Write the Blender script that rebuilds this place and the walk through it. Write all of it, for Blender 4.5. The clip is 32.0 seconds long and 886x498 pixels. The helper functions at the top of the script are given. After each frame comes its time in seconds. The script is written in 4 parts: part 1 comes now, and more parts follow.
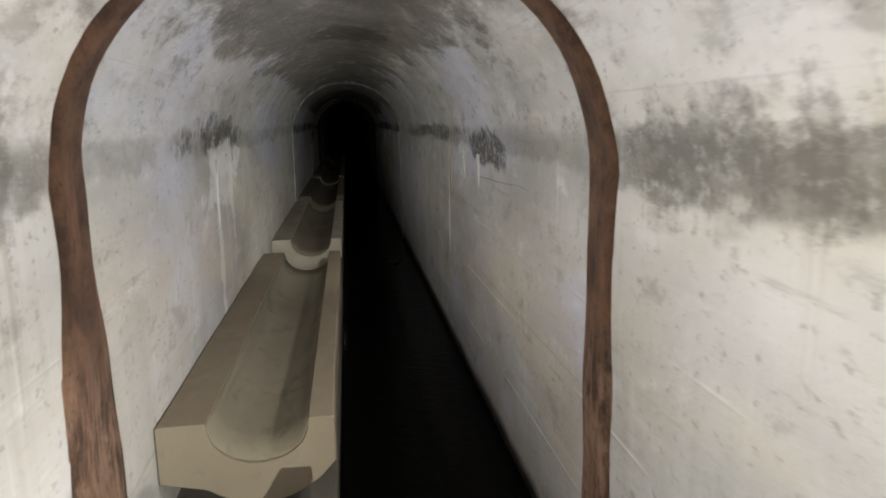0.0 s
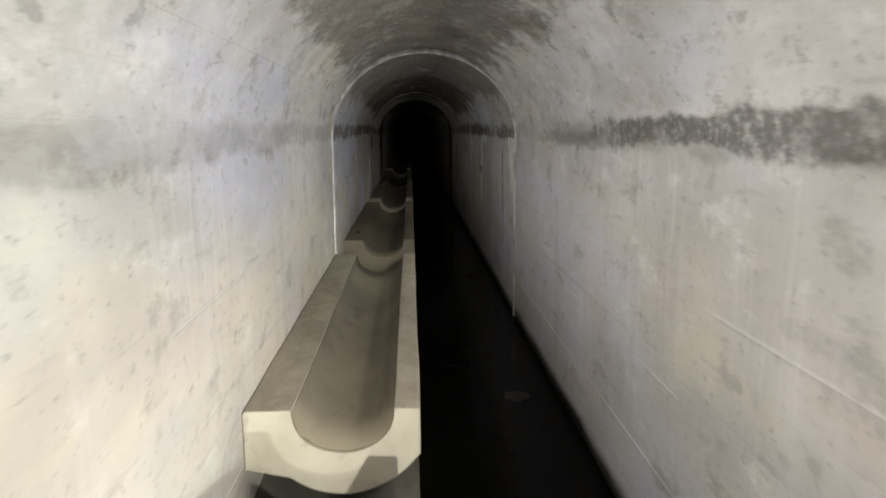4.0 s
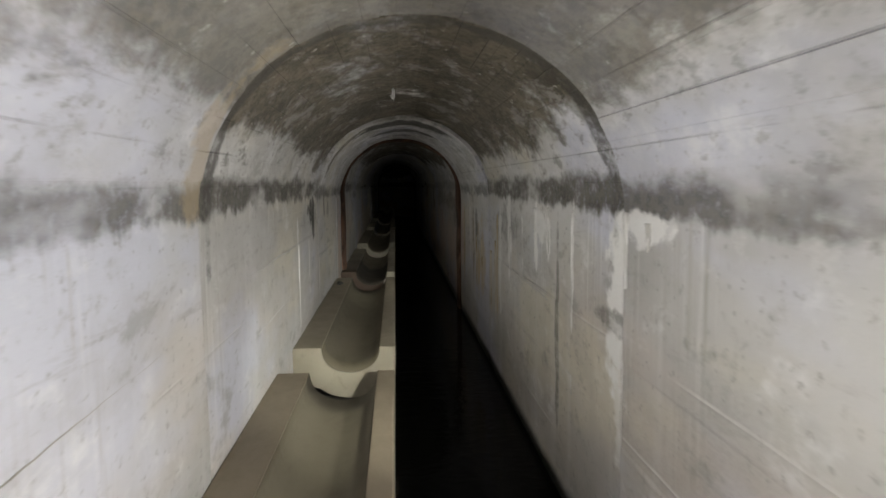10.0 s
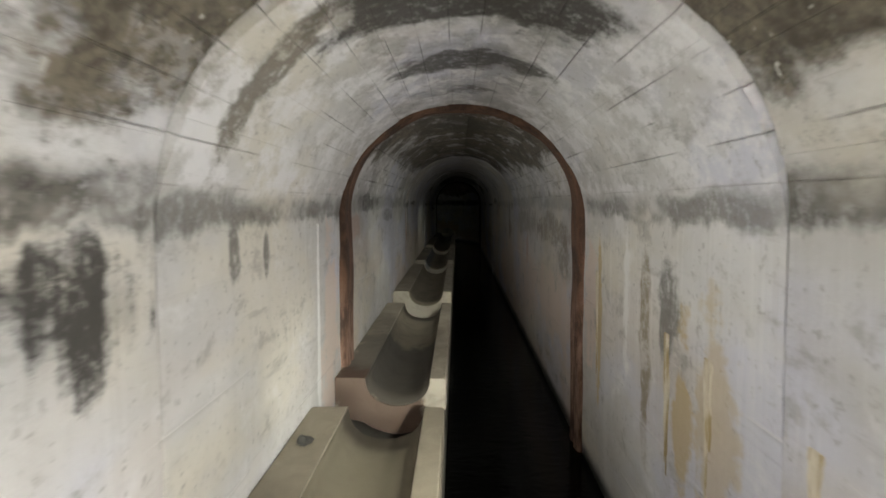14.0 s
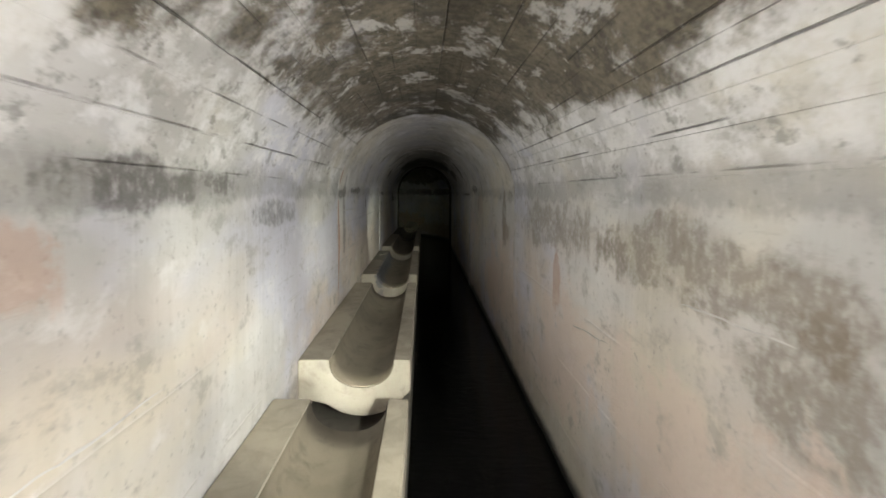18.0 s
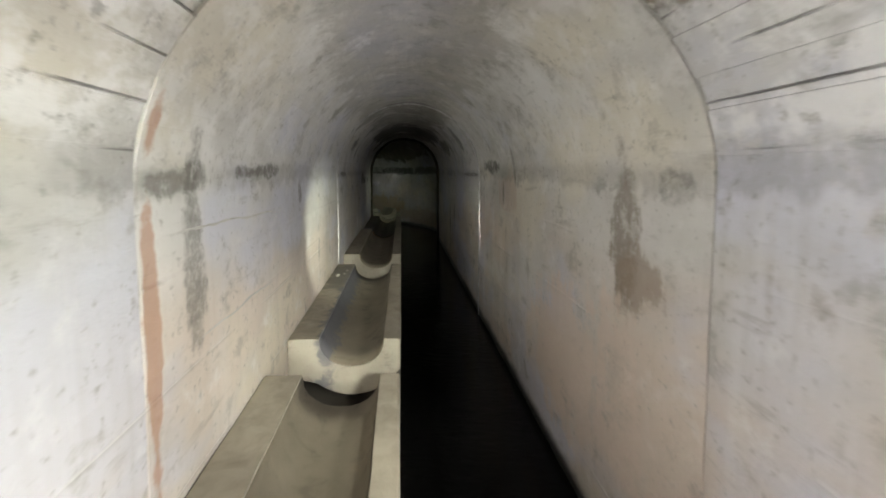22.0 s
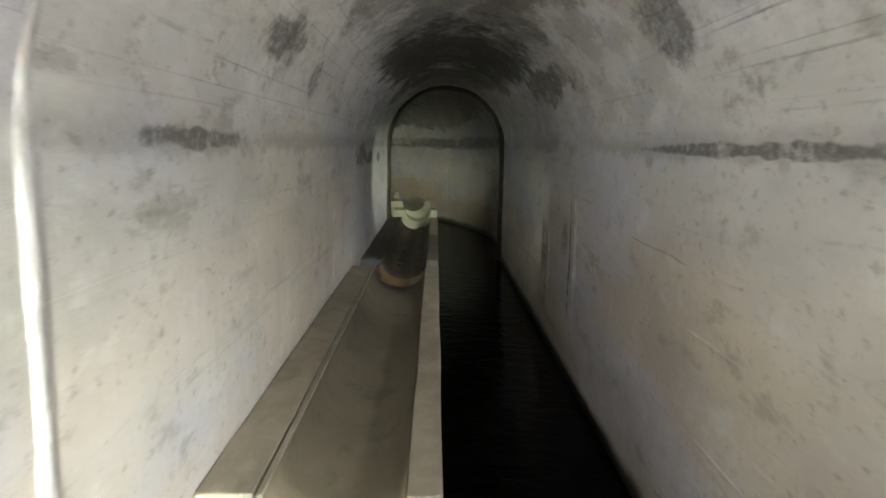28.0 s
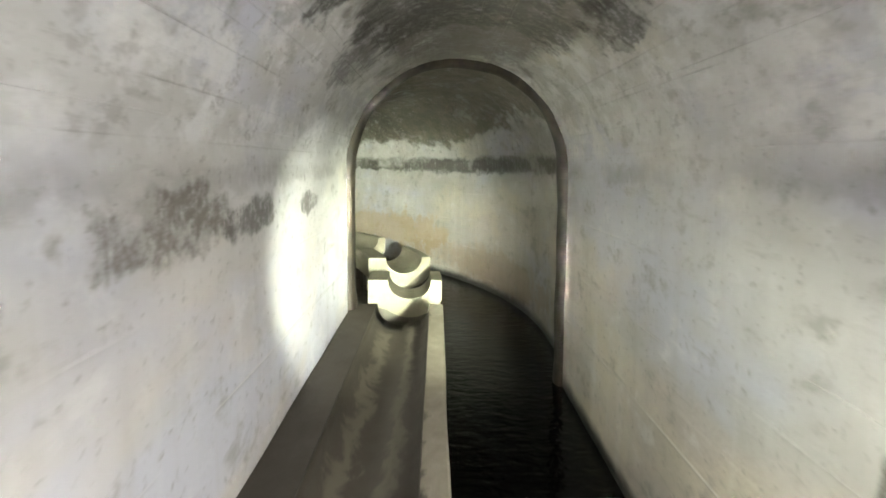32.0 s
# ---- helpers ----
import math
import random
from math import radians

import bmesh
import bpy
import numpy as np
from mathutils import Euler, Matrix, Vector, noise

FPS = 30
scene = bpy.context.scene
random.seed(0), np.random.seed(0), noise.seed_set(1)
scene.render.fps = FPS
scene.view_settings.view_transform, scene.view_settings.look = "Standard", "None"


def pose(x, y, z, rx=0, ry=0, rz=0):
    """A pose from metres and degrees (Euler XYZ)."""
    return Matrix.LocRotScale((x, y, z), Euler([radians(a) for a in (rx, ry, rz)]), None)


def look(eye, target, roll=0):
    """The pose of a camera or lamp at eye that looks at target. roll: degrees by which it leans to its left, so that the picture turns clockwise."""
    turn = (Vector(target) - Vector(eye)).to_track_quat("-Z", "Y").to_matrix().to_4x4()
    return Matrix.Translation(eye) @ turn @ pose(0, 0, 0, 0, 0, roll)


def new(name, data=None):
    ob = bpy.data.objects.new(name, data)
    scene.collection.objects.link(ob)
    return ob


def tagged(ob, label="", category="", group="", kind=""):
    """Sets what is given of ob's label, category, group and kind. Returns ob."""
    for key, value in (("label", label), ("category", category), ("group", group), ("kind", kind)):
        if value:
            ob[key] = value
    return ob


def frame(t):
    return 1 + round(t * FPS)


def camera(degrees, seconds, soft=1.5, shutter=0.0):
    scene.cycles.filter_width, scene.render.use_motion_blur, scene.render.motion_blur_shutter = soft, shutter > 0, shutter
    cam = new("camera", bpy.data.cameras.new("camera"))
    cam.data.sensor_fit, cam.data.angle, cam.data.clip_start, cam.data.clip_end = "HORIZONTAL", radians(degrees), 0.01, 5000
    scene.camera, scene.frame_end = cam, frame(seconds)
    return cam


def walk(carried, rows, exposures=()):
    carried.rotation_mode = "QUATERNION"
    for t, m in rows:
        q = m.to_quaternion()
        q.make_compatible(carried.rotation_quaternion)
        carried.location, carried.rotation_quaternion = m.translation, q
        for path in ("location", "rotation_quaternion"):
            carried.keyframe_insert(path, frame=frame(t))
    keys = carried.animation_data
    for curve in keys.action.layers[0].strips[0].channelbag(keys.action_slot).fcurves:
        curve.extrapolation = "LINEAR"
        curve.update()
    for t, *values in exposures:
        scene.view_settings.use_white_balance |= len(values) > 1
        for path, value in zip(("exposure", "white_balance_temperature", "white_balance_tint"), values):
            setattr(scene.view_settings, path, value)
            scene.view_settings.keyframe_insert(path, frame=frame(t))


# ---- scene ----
PATH = [
    (0, 0.003, -6.715, 1.548, -7.60, -10.57, -0.99),
    (0.5, -0.020, -6.345, 1.530, -7.78, -10.65, -0.82),
    (1, -0.049, -5.854, 1.517, -6.82, -11.11, -0.68),
    (1.5, -0.064, -5.335, 1.508, -6.65, -11.17, -0.57),
    (2, -0.067, -4.929, 1.491, -5.97, -11.23, -0.50),
    (2.5, -0.072, -4.357, 1.466, -4.10, -11.45, -0.45),
    (3, -0.085, -3.902, 1.450, -3.72, -10.48, -0.47),
    (3.5, -0.105, -3.336, 1.457, -3.08, -10.00, -0.56),
    (5.5, -0.080, -1.505, 1.536, -2.03, -9.37, -0.22),
    (6, -0.055, -1.046, 1.538, -2.46, -8.57, -0.07),
    (6.5, -0.051, -0.633, 1.536, -2.19, -6.93, 0.02),
    (7, -0.054, -0.191, 1.531, -2.37, -5.73, 0.04),
    (7.5, -0.059, 0.254, 1.522, -3.10, -5.43, 0.02),
    (8, -0.070, 0.736, 1.514, -3.05, -5.49, -0.06),
    (8.5, -0.075, 1.275, 1.512, -3.33, -5.44, -0.20),
    (9, -0.070, 1.717, 1.510, -3.90, -5.39, -0.36),
    (9.5, -0.066, 2.248, 1.505, -3.58, -5.35, -0.52),
    (10, -0.067, 2.744, 1.501, -3.88, -5.47, -0.62),
    (10.5, -0.073, 3.255, 1.503, -3.93, -5.48, -0.60),
    (11, -0.081, 3.843, 1.508, -3.74, -5.35, -0.41),
    (11.5, -0.090, 4.379, 1.510, -3.50, -4.76, -0.13),
    (12, -0.101, 4.826, 1.501, 1.45, -3.44, 0.09),
    (12.5, -0.099, 5.141, 1.485, 2.40, -3.14, 0.17),
    (13, -0.075, 5.850, 1.469, 2.02, -3.06, 0.13),
    (13.5, -0.045, 6.390, 1.456, 1.69, -3.58, 0.02),
    (14, -0.025, 6.912, 1.453, 1.19, -3.85, -0.09),
    (14.5, -0.019, 7.405, 1.455, 0.83, -4.19, -0.09),
    (16.5, -0.031, 9.019, 1.472, -1.00, -4.81, 0.66),
    (17, -0.010, 9.532, 1.466, -1.30, -4.91, 0.56),
    (17.5, -0.013, 9.941, 1.452, -1.56, -4.90, 0.49),
    (18, -0.021, 10.393, 1.437, -1.63, -4.69, 0.48),
    (18.5, -0.022, 10.789, 1.426, -2.28, -4.86, 0.47),
    (19, -0.024, 11.209, 1.424, -2.26, -5.28, 0.44),
    (19.5, -0.030, 11.686, 1.431, -2.22, -5.18, 0.42),
    (20, -0.035, 12.167, 1.436, -2.86, -5.47, 0.40),
    (20.5, -0.039, 12.652, 1.439, -2.92, -6.02, 0.34),
    (21, -0.048, 13.145, 1.445, -3.01, -6.07, 0.21),
    (21.5, -0.061, 13.648, 1.450, -3.51, -6.33, 0.06),
    (22, -0.074, 14.233, 1.449, -3.42, -6.48, -0.04),
    (22.5, -0.082, 14.717, 1.447, -3.81, -6.82, -0.01),
    (23, -0.087, 15.179, 1.455, -3.90, -7.06, 0.11),
    (23.5, -0.101, 15.755, 1.473, -3.56, -7.32, 0.24),
    (24, -0.112, 16.266, 1.492, -3.58, -7.95, 0.30),
    (24.5, -0.116, 16.650, 1.509, -2.56, -8.37, 0.24),
    (25, -0.114, 17.224, 1.518, -1.96, -8.66, 0.08),
    (25.5, -0.114, 17.842, 1.509, -1.80, -8.97, -0.03),
    (27.5, -0.136, 19.598, 1.398, -0.69, -8.60, 0.78),
    (28, -0.116, 20.106, 1.402, -0.71, -8.52, 1.01),
    (28.5, -0.105, 20.566, 1.410, -0.54, -8.50, 1.15),
    (29, -0.100, 21.089, 1.416, -0.36, -8.51, 1.21),
    (29.5, -0.099, 21.585, 1.421, -0.47, -8.51, 1.20),
    (30, -0.098, 22.101, 1.428, -0.03, -8.75, 1.10),
    (30.5, -0.093, 22.652, 1.438, -0.21, -8.57, 0.91),
    (31, -0.090, 23.083, 1.445, -0.53, -8.41, 0.65),
    (31.5, -0.101, 23.552, 1.447, -0.27, -8.03, 0.40),
    (32, -0.127, 24.092, 1.447, -0.50, -6.99, 0.30),
]

cam = camera(65.0, 32.0, soft=1.6, shutter=0.5)


def carried_pose(x, y, z, yaw, pitch, roll):
    """Eye, heading to the left of the tunnel's axis, tilt and lean in degrees."""
    a, b = radians(yaw), radians(pitch)
    way = Vector((-math.sin(a) * math.cos(b), math.cos(a) * math.cos(b), math.sin(b)))
    eye = Vector((x, y, z))
    return look(eye, eye + way, roll)


DECAY = 2.9      # metres over which the lamps along the walk weaken to 1/e
BASE_STOPS = 0.12


def stops(y):
    """The exposure rises along the walk to offset the lamps' falling strength."""
    return BASE_STOPS + (y + 6.7) / DECAY / math.log(2)


# how far the phone's own metering strays from that: seconds, stops
METERED = [(0, 0.05), (1, 0.25), (3, 0.25), (6, 0.1), (7.5, 0.0), (9, -0.55), (10, -0.1), (11, 0.0), (12, 0.1), (14, -0.2), (17, -0.6), (18, 0.1), (19.5, -0.1),
           (22, -0.45), (23, -0.35), (24, -0.6), (25, -0.95), (26, -1.5), (27, -1.5), (28, -1.35), (29, -0.5), (30, -0.55), (32, -0.7)]


def metered(t):
    return float(np.interp(t, [a for a, _ in METERED], [b for _, b in METERED]))


walk(cam, [(r[0], carried_pose(*r[1:])) for r in PATH], [(r[0], stops(r[2]) + metered(r[0])) for r in PATH])

# ---- light: underground, so no sky; fixed lamps stand in for the walker's carried torch ----
world = bpy.data.worlds.new("underground")
world.use_nodes = True
world.node_tree.nodes["Background"].inputs[0].default_value = (0, 0, 0, 1)
scene.world = world
TORCH_WATTS = 20.0   # at the first place
SPACING = 1.1
LEFT_SHARE, RIGHT_SHARE, BEAM_SHARE = 1.35, 0.70, 20.0


def torch_stand_in(eye, target, share, cone, blend, colour, soft=0.02):
    """Fixed stand-in for the carried torch, from eye to target, weaker deeper in."""
    lamp = bpy.data.lights.new("torch_stand_in", "SPOT")
    lamp.energy = share * TORCH_WATTS * math.exp(-(eye[1] + 6.7) / DECAY)
    lamp.color = colour
    lamp.spot_size, lamp.spot_blend, lamp.shadow_soft_size = radians(cone), blend, soft
    new("torch_stand_in", lamp).matrix_world = look(eye, target)


def turned_right(y):
    """How much of the spill falls on the right-hand wall: little where the torch was turned to the left."""
    return float(np.interp(y, (-9.0, 4.0, 8.0, 13.0, 16.0, 19.5, 21.0, 22.5, 24.0, 27.0), (1.0, 1.0, 0.85, 1.0, 0.75, 0.55, 0.95, 0.85, 0.55, 0.55)))


# its spill on both walls, every step of the way
for i in range(34):
    y = -8.9 + SPACING * i
    if y < 26.5:
        torch_stand_in((0.46, y, 1.12), (-0.54, y, 1.20), LEFT_SHARE, 152, 0.45, (1.0, 0.985, 0.955))
    if y < 25.5:
        torch_stand_in((-0.10, y, 1.30), (0.90, y, 1.38), RIGHT_SHARE * turned_right(y), 150, 0.45, (1.0, 0.985, 0.955))
# its beam on the channel, once before each joint
for end in (-5.0, -1.13, 2.50, 6.34, 10.05, 13.50, 17.34, 21.03, 24.95):
    torch_stand_in((0.27, end - 2.7, 1.30), (-0.46, end + 0.45, 0.40), BEAM_SHARE * (0.6 if end < 5 else 1.15), 31, 1.0, (0.98, 1.0, 0.90), 0.012)
# where the beam rested on a wall: place along the tunnel, height, side, share
for y, z, side, share, cone in ((-1.3, 1.20, -1, 5, 34), (1.8, 1.25, -1, 4, 34), (13.2, 1.22, -1, 9, 32), (15.3, 1.08, -1, 15, 28), (19.8, 0.92, -1, 75, 28), (26.2, 0.75, 1, 15, 33), (27.6, 0.96, -1, 85, 33)):
    torch_stand_in((0.40 * -side, y - 2.6, 1.30), (0.70 * side, y, z), share, cone, 1.0, (0.95, 1.0, 0.84), 0.05)
# where the walk stops, it rests on the bend
torch_stand_in((0.45, 24.0, 1.26), (-0.85, 33.0, 0.66), 480.0, 23, 1.0, (0.93, 1.0, 0.78))

# ---- plan ----
HALF = 0.70        # half the tunnel's width
SPRING = 1.40      # the vault's springing above the water
# blocks of the lining: start, end, extra half width of the vault, rise of the vault, kind of vault
BLOCKS = [
    (-10.0, -4.88, 0.000, 0.655, "plain"),
    (-4.88, 2.51, 0.004, 0.655, "plain"),
    (2.51, 5.04, -0.006, 0.638, "streaked"),
    (5.04, 8.45, 0.004, 0.640, "black"),
    (8.45, 11.03, -0.024, 0.614, "patched"),
    (11.03, 15.91, 0.002, 0.645, "boarded"),
    (15.91, 21.10, -0.006, (0.645, 0.692), "smooth"),
    (21.10, 28.66, 0.004, (0.695, 0.70), "pale"),
]
# how far the marks of the planks stand out in each kind of vault
BOARDS = {"plain": 0.0012, "streaked": 0.003, "black": 0.003, "patched": 0.002, "boarded": 0.005, "smooth": 0.001, "pale": 0.003}
BEND_Y, BEND_R = 29.8, 6.2           # the bend to the left: start and radius of its axis
BEND_OUT, BEND_IN = 0.80, 1.00       # its walls, to the right and to the left of that axis
THICK = 0.22


# ---- node helpers ----
class Nodes:
    """Short-hand for building a node material."""

    def __init__(self, name):
        self.mat = bpy.data.materials.new(name)
        self.mat.use_nodes = True
        self.tree = self.mat.node_tree
        self.bsdf = self.tree.nodes["Principled BSDF"]
        self.pos = self.tree.nodes.new("ShaderNodeTexCoord").outputs["Object"]

    def put(self, socket, value):
        if isinstance(value, bpy.types.NodeSocket):
            self.tree.links.new(value, socket)
        elif isinstance(value, tuple) and len(value) == 3 and socket.type == "RGBA":
            socket.default_value = (*value, 1)
        else:
            socket.default_value = value

    def math(self, op, a, b=0.0, c=0.0, clamp=False):
        n = self.tree.nodes.new("ShaderNodeMath")
        n.operation, n.use_clamp = op, clamp
        for s, v in zip(n.inputs, (a, b, c)):
            self.put(s, v)
        return n.outputs[0]

    def ramp(self, v, lo, hi, a=0.0, b=1.0):
        n = self.tree.nodes.new("ShaderNodeMapRange")
        n.interpolation_type = "SMOOTHSTEP"
        for s, x in zip(n.inputs, (v, lo, hi, a, b)):
            self.put(s, x)
        return n.outputs[0]

    def mix(self, f, a, b, mode="MIX"):
        n = self.tree.nodes.new("ShaderNodeMix")
        n.data_type, n.blend_type = "RGBA", mode
        self.put(n.inputs["Factor"], f)
        rgba = [s for s in n.inputs if s.type == "RGBA"]
        self.put(rgba[0], a), self.put(rgba[1], b)
        return [s for s in n.outputs if s.type == "RGBA"][0]

    def scaled(self, sx, sy, sz, shift=(0, 0, 0), src=None):
        n = self.tree.nodes.new("ShaderNodeMapping")
        self.put(n.inputs["Vector"], src or self.pos)
        n.inputs["Location"].default_value = shift
        n.inputs["Scale"].default_value = (sx, sy, sz)
        return n.outputs[0]

    def noise(self, vec, scale, detail=4.0, rough=0.55, warp=0.0):
        n = self.tree.nodes.new("ShaderNodeTexNoise")
        self.put(n.inputs["Vector"], vec)
        for k, v in (("Scale", scale), ("Detail", detail), ("Roughness", rough), ("Distortion", warp)):
            n.inputs[k].default_value = v
        return n.outputs["Fac"]

    def xyz(self):
        n = self.tree.nodes.new("ShaderNodeSeparateXYZ")
        self.tree.links.new(self.pos, n.inputs[0])
        return n.outputs

    def finish(self, colour, rough, height, depth, spec=0.4):
        self.put(self.bsdf.inputs["Base Color"], colour)
        self.put(self.bsdf.inputs["Roughness"], rough)
        self.bsdf.inputs["Specular IOR Level"].default_value = spec
        if height is not None:
            n = self.tree.nodes.new("ShaderNodeBump")
            n.inputs["Distance"].default_value = depth
            self.put(n.inputs["Height"], height)
            self.tree.links.new(n.outputs[0], self.bsdf.inputs["Normal"])
        return self.mat


def lining(name, seed, pink=0.4, band=0.9, band_lo=1.38, band_hi=1.52, lime=0.5, runs=0.4, boards=0.5, crown=0.6,
           bloom=0.5, crown_z=1.85, tone=1.0, mottle=0.4, stains=()):
    """Old cast concrete of one block: blotched grey walls, a dark damp band at the springing with runs below it,
    a board-marked vault with lime bloom and a sooty crown, a wet foot, and single stains
    (side, y, z, half length, half height, colour, strength)."""
    m = Nodes(name)
    x, y, z = m.xyz()
    shift = (seed * 3.1, seed * 7.7, seed * 1.3)
    big = m.noise(m.scaled(0.9, 0.40, 0.9, shift), 1.1, 5, 0.6, 0.1)
    mid = m.noise(m.scaled(1, 0.5, 1, shift), 5.0, 8, 0.68, 0.15)
    soft = m.noise(m.scaled(1, 0.45, 1.2, (shift[1], 3, shift[0])), 2.4, 6, 0.62, 0.2)
    fine = m.noise(m.scaled(1, 0.7, 1, shift), 34.0, 6, 0.68)
    streak = m.noise(m.scaled(8, 8, 0.5, shift), 1.0, 5, 0.6)
    thin = m.noise(m.scaled(26, 26, 0.7, shift), 1.0, 4, 0.55)
    hue = m.noise(m.scaled(0.7, 0.30, 1.1, (shift[1], shift[0], 2)), 1.0, 4, 0.6)
    rag = m.math("MULTIPLY_ADD", m.math("SUBTRACT", streak, 0.5), 0.12, m.math("MULTIPLY", m.math("SUBTRACT", mid, 0.5), 0.13))

    # the body of the concrete
    col = m.mix(m.ramp(big, 0.3, 0.7), tuple(tone * c for c in (0.44, 0.43, 0.405)), tuple(tone * c for c in (0.69, 0.68, 0.665)))
    low = m.ramp(z, 1.36, 0.9)
    col = m.mix(m.math("MULTIPLY", m.ramp(hue, 0.36, 0.58), m.math("MULTIPLY", low, min(1.0, pink * 0.8 + 0.10))), col, (0.68, 0.54, 0.44))
    tint = m.noise(m.scaled(0.8, 0.30, 0.8, (9, shift[2], shift[0])), 1.5, 4, 0.6)
    col = m.mix(m.math("MULTIPLY", m.ramp(tint, 0.49, 0.64), 0.7), col, (0.57, 0.58, 0.68))
    col = m.mix(m.math("MULTIPLY", m.ramp(tint, 0.47, 0.33), 0.5), col, (0.68, 0.62, 0.48))
    col = m.mix(m.math("MULTIPLY", m.ramp(soft, 0.50, 0.78), 0.75 * mottle), col, (0.33, 0.315, 0.285))
    col = m.mix(m.math("MULTIPLY", m.ramp(mid, 0.55, 0.66), 0.45), col, (0.23, 0.22, 0.19))
    col = m.mix(m.math("MULTIPLY", m.ramp(mid, 0.46, 0.30), 0.45), col, (0.80, 0.79, 0.78))
    col = m.mix(m.math("MULTIPLY", m.ramp(fine, 0.57, 0.68), 0.42), col, (0.18, 0.17, 0.15))
    # faint washes down the walls, pores and scuffs along them
    wash = m.noise(m.scaled(5, 5, 0.35, (shift[1], 2, shift[0])), 1.0, 4, 0.55)
    col = m.mix(m.math("MULTIPLY", m.math("MULTIPLY", m.ramp(wash, 0.52, 0.70), low), 0.18), col, (0.36, 0.335, 0.30))
    col = m.mix(m.math("MULTIPLY", m.math("MULTIPLY", m.ramp(wash, 0.46, 0.32), low), 0.15), col, (0.78, 0.77, 0.76))
    scuff = m.noise(m.scaled(5.5, 1.1, 9.0, (shift[0], 6, shift[2])), 1.6, 5, 0.62, 0.2)
    col = m.mix(m.math("MULTIPLY", m.ramp(scuff, 0.60, 0.72), 0.30), col, (0.20, 0.185, 0.16))

    # courses of shuttering on the walls: thin pale lips with a dark edge
    course = m.math("FRACT", m.math("MULTIPLY_ADD", z, 3.1, m.math("MULTIPLY", y, 0.02)))
    gaps = m.ramp(m.noise(m.scaled(1.2, 0.7, 3.0, shift), 1.5, 3), 0.47, 0.60)
    drip = m.noise(m.scaled(22, 22, 2.6, (shift[2], 1, shift[0])), 1.0, 5, 0.65)
    grain = m.math("MULTIPLY_ADD", fine, 0.50, m.math("MULTIPLY_ADD", mid, 0.32, m.math("MULTIPLY", drip, 0.18)))
    grit = m.ramp(grain, 0.38, 0.52, 0.35, 1.0)
    lip = m.math("MULTIPLY", m.math("MULTIPLY", m.ramp(course, 0.035, 0.0), gaps), low)
    col = m.mix(m.math("MULTIPLY", lip, 0.45), col, (0.74, 0.72, 0.69))
    under = m.math("MULTIPLY", m.math("MULTIPLY", m.ramp(course, 0.955, 1.0), gaps), low)
    col = m.mix(m.math("MULTIPLY", under, 0.2), col, (0.2, 0.19, 0.17))

    # runs below the springing
    where = m.ramp(m.noise(m.scaled(1.1, 1.1, 0.5, (2, shift[2], shift[1])), 1.3, 3), 0.46, 0.62)
    fall = m.math("MULTIPLY", m.ramp(z, 0.35, 1.25), m.ramp(z, band_lo + 0.03, band_lo - 0.03))
    col = m.mix(m.math("MULTIPLY", m.math("MULTIPLY", m.ramp(streak, 0.56, 0.74), fall), m.math("MULTIPLY", where, runs)), col, (0.21, 0.195, 0.16))
    col = m.mix(m.math("MULTIPLY", m.math("MULTIPLY", m.ramp(thin, 0.60, 0.74), fall), m.math("MULTIPLY", where, 0.7 * lime)), col, (0.80, 0.79, 0.76))

    needle = m.noise(m.scaled(40, 40, 1.1, (shift[2], 5, shift[1])), 1.0, 4, 0.6)
    col = m.mix(m.math("MULTIPLY", m.math("MULTIPLY", m.ramp(needle, 0.53, 0.66), m.math("MULTIPLY", fall, where)), lime), col, (0.83, 0.82, 0.79))
    col = m.mix(m.math("MULTIPLY", m.math("MULTIPLY", m.ramp(needle, 0.46, 0.36), m.math("MULTIPLY", fall, where)), 0.6 * runs), col, (0.24, 0.19, 0.10))

    # the vault: planks along the tunnel, bloom and soot
    angle = m.math("ARCTAN2", m.math("SUBTRACT", z, SPRING - 0.02), x)
    saw = m.math("FRACT", m.math("MULTIPLY", angle, 19.0 / math.pi))
    high = m.ramp(z, SPRING + 0.05, SPRING + 0.12)
    broken = m.ramp(m.noise(m.scaled(3.5, 0.9, 3.5, shift), 2.0, 4), 0.42, 0.58)
    line = m.math("MULTIPLY", m.math("ADD", m.ramp(saw, 0.035, 0.0), m.ramp(saw, 0.965, 1.0)), m.math("MULTIPLY", m.math("MULTIPLY", broken, boards), high))
    cells = m.noise(m.scaled(3.5, 1.9, 3.5, shift), 1.7, 7, 0.7, 0.1)
    col = m.mix(m.math("MULTIPLY", m.math("MULTIPLY", m.ramp(cells, 0.46, 0.62), bloom), high), col, (0.78, 0.77, 0.77))
    top = m.ramp(z, crown_z - 0.22, crown_z + 0.15)
    soot = m.math("ADD", m.math("MULTIPLY", top, 0.62), m.math("MULTIPLY_ADD", m.math("SUBTRACT", mid, 0.5), 1.1, m.math("MULTIPLY", m.math("SUBTRACT", big, 0.5), 1.3)))
    soot = m.math("MULTIPLY", m.math("MULTIPLY", m.ramp(soot, 0.28, 0.52), high), min(1.0, 1.1 * crown))
    grime = m.mix(m.ramp(m.math("MULTIPLY_ADD", fine, 0.5, m.math("MULTIPLY", cells, 0.5)), 0.40, 0.62), (0.058, 0.048, 0.032), (0.19, 0.162, 0.115))
    col = m.mix(soot, col, grime)
    col = m.mix(m.math("MULTIPLY", line, 0.55), col, (0.13, 0.12, 0.10))
    # lime breaking through the soot
    flakes = m.noise(m.scaled(2.2, 1.0, 2.2, (shift[2], 8, shift[1])), 2.6, 7, 0.72, 0.3)
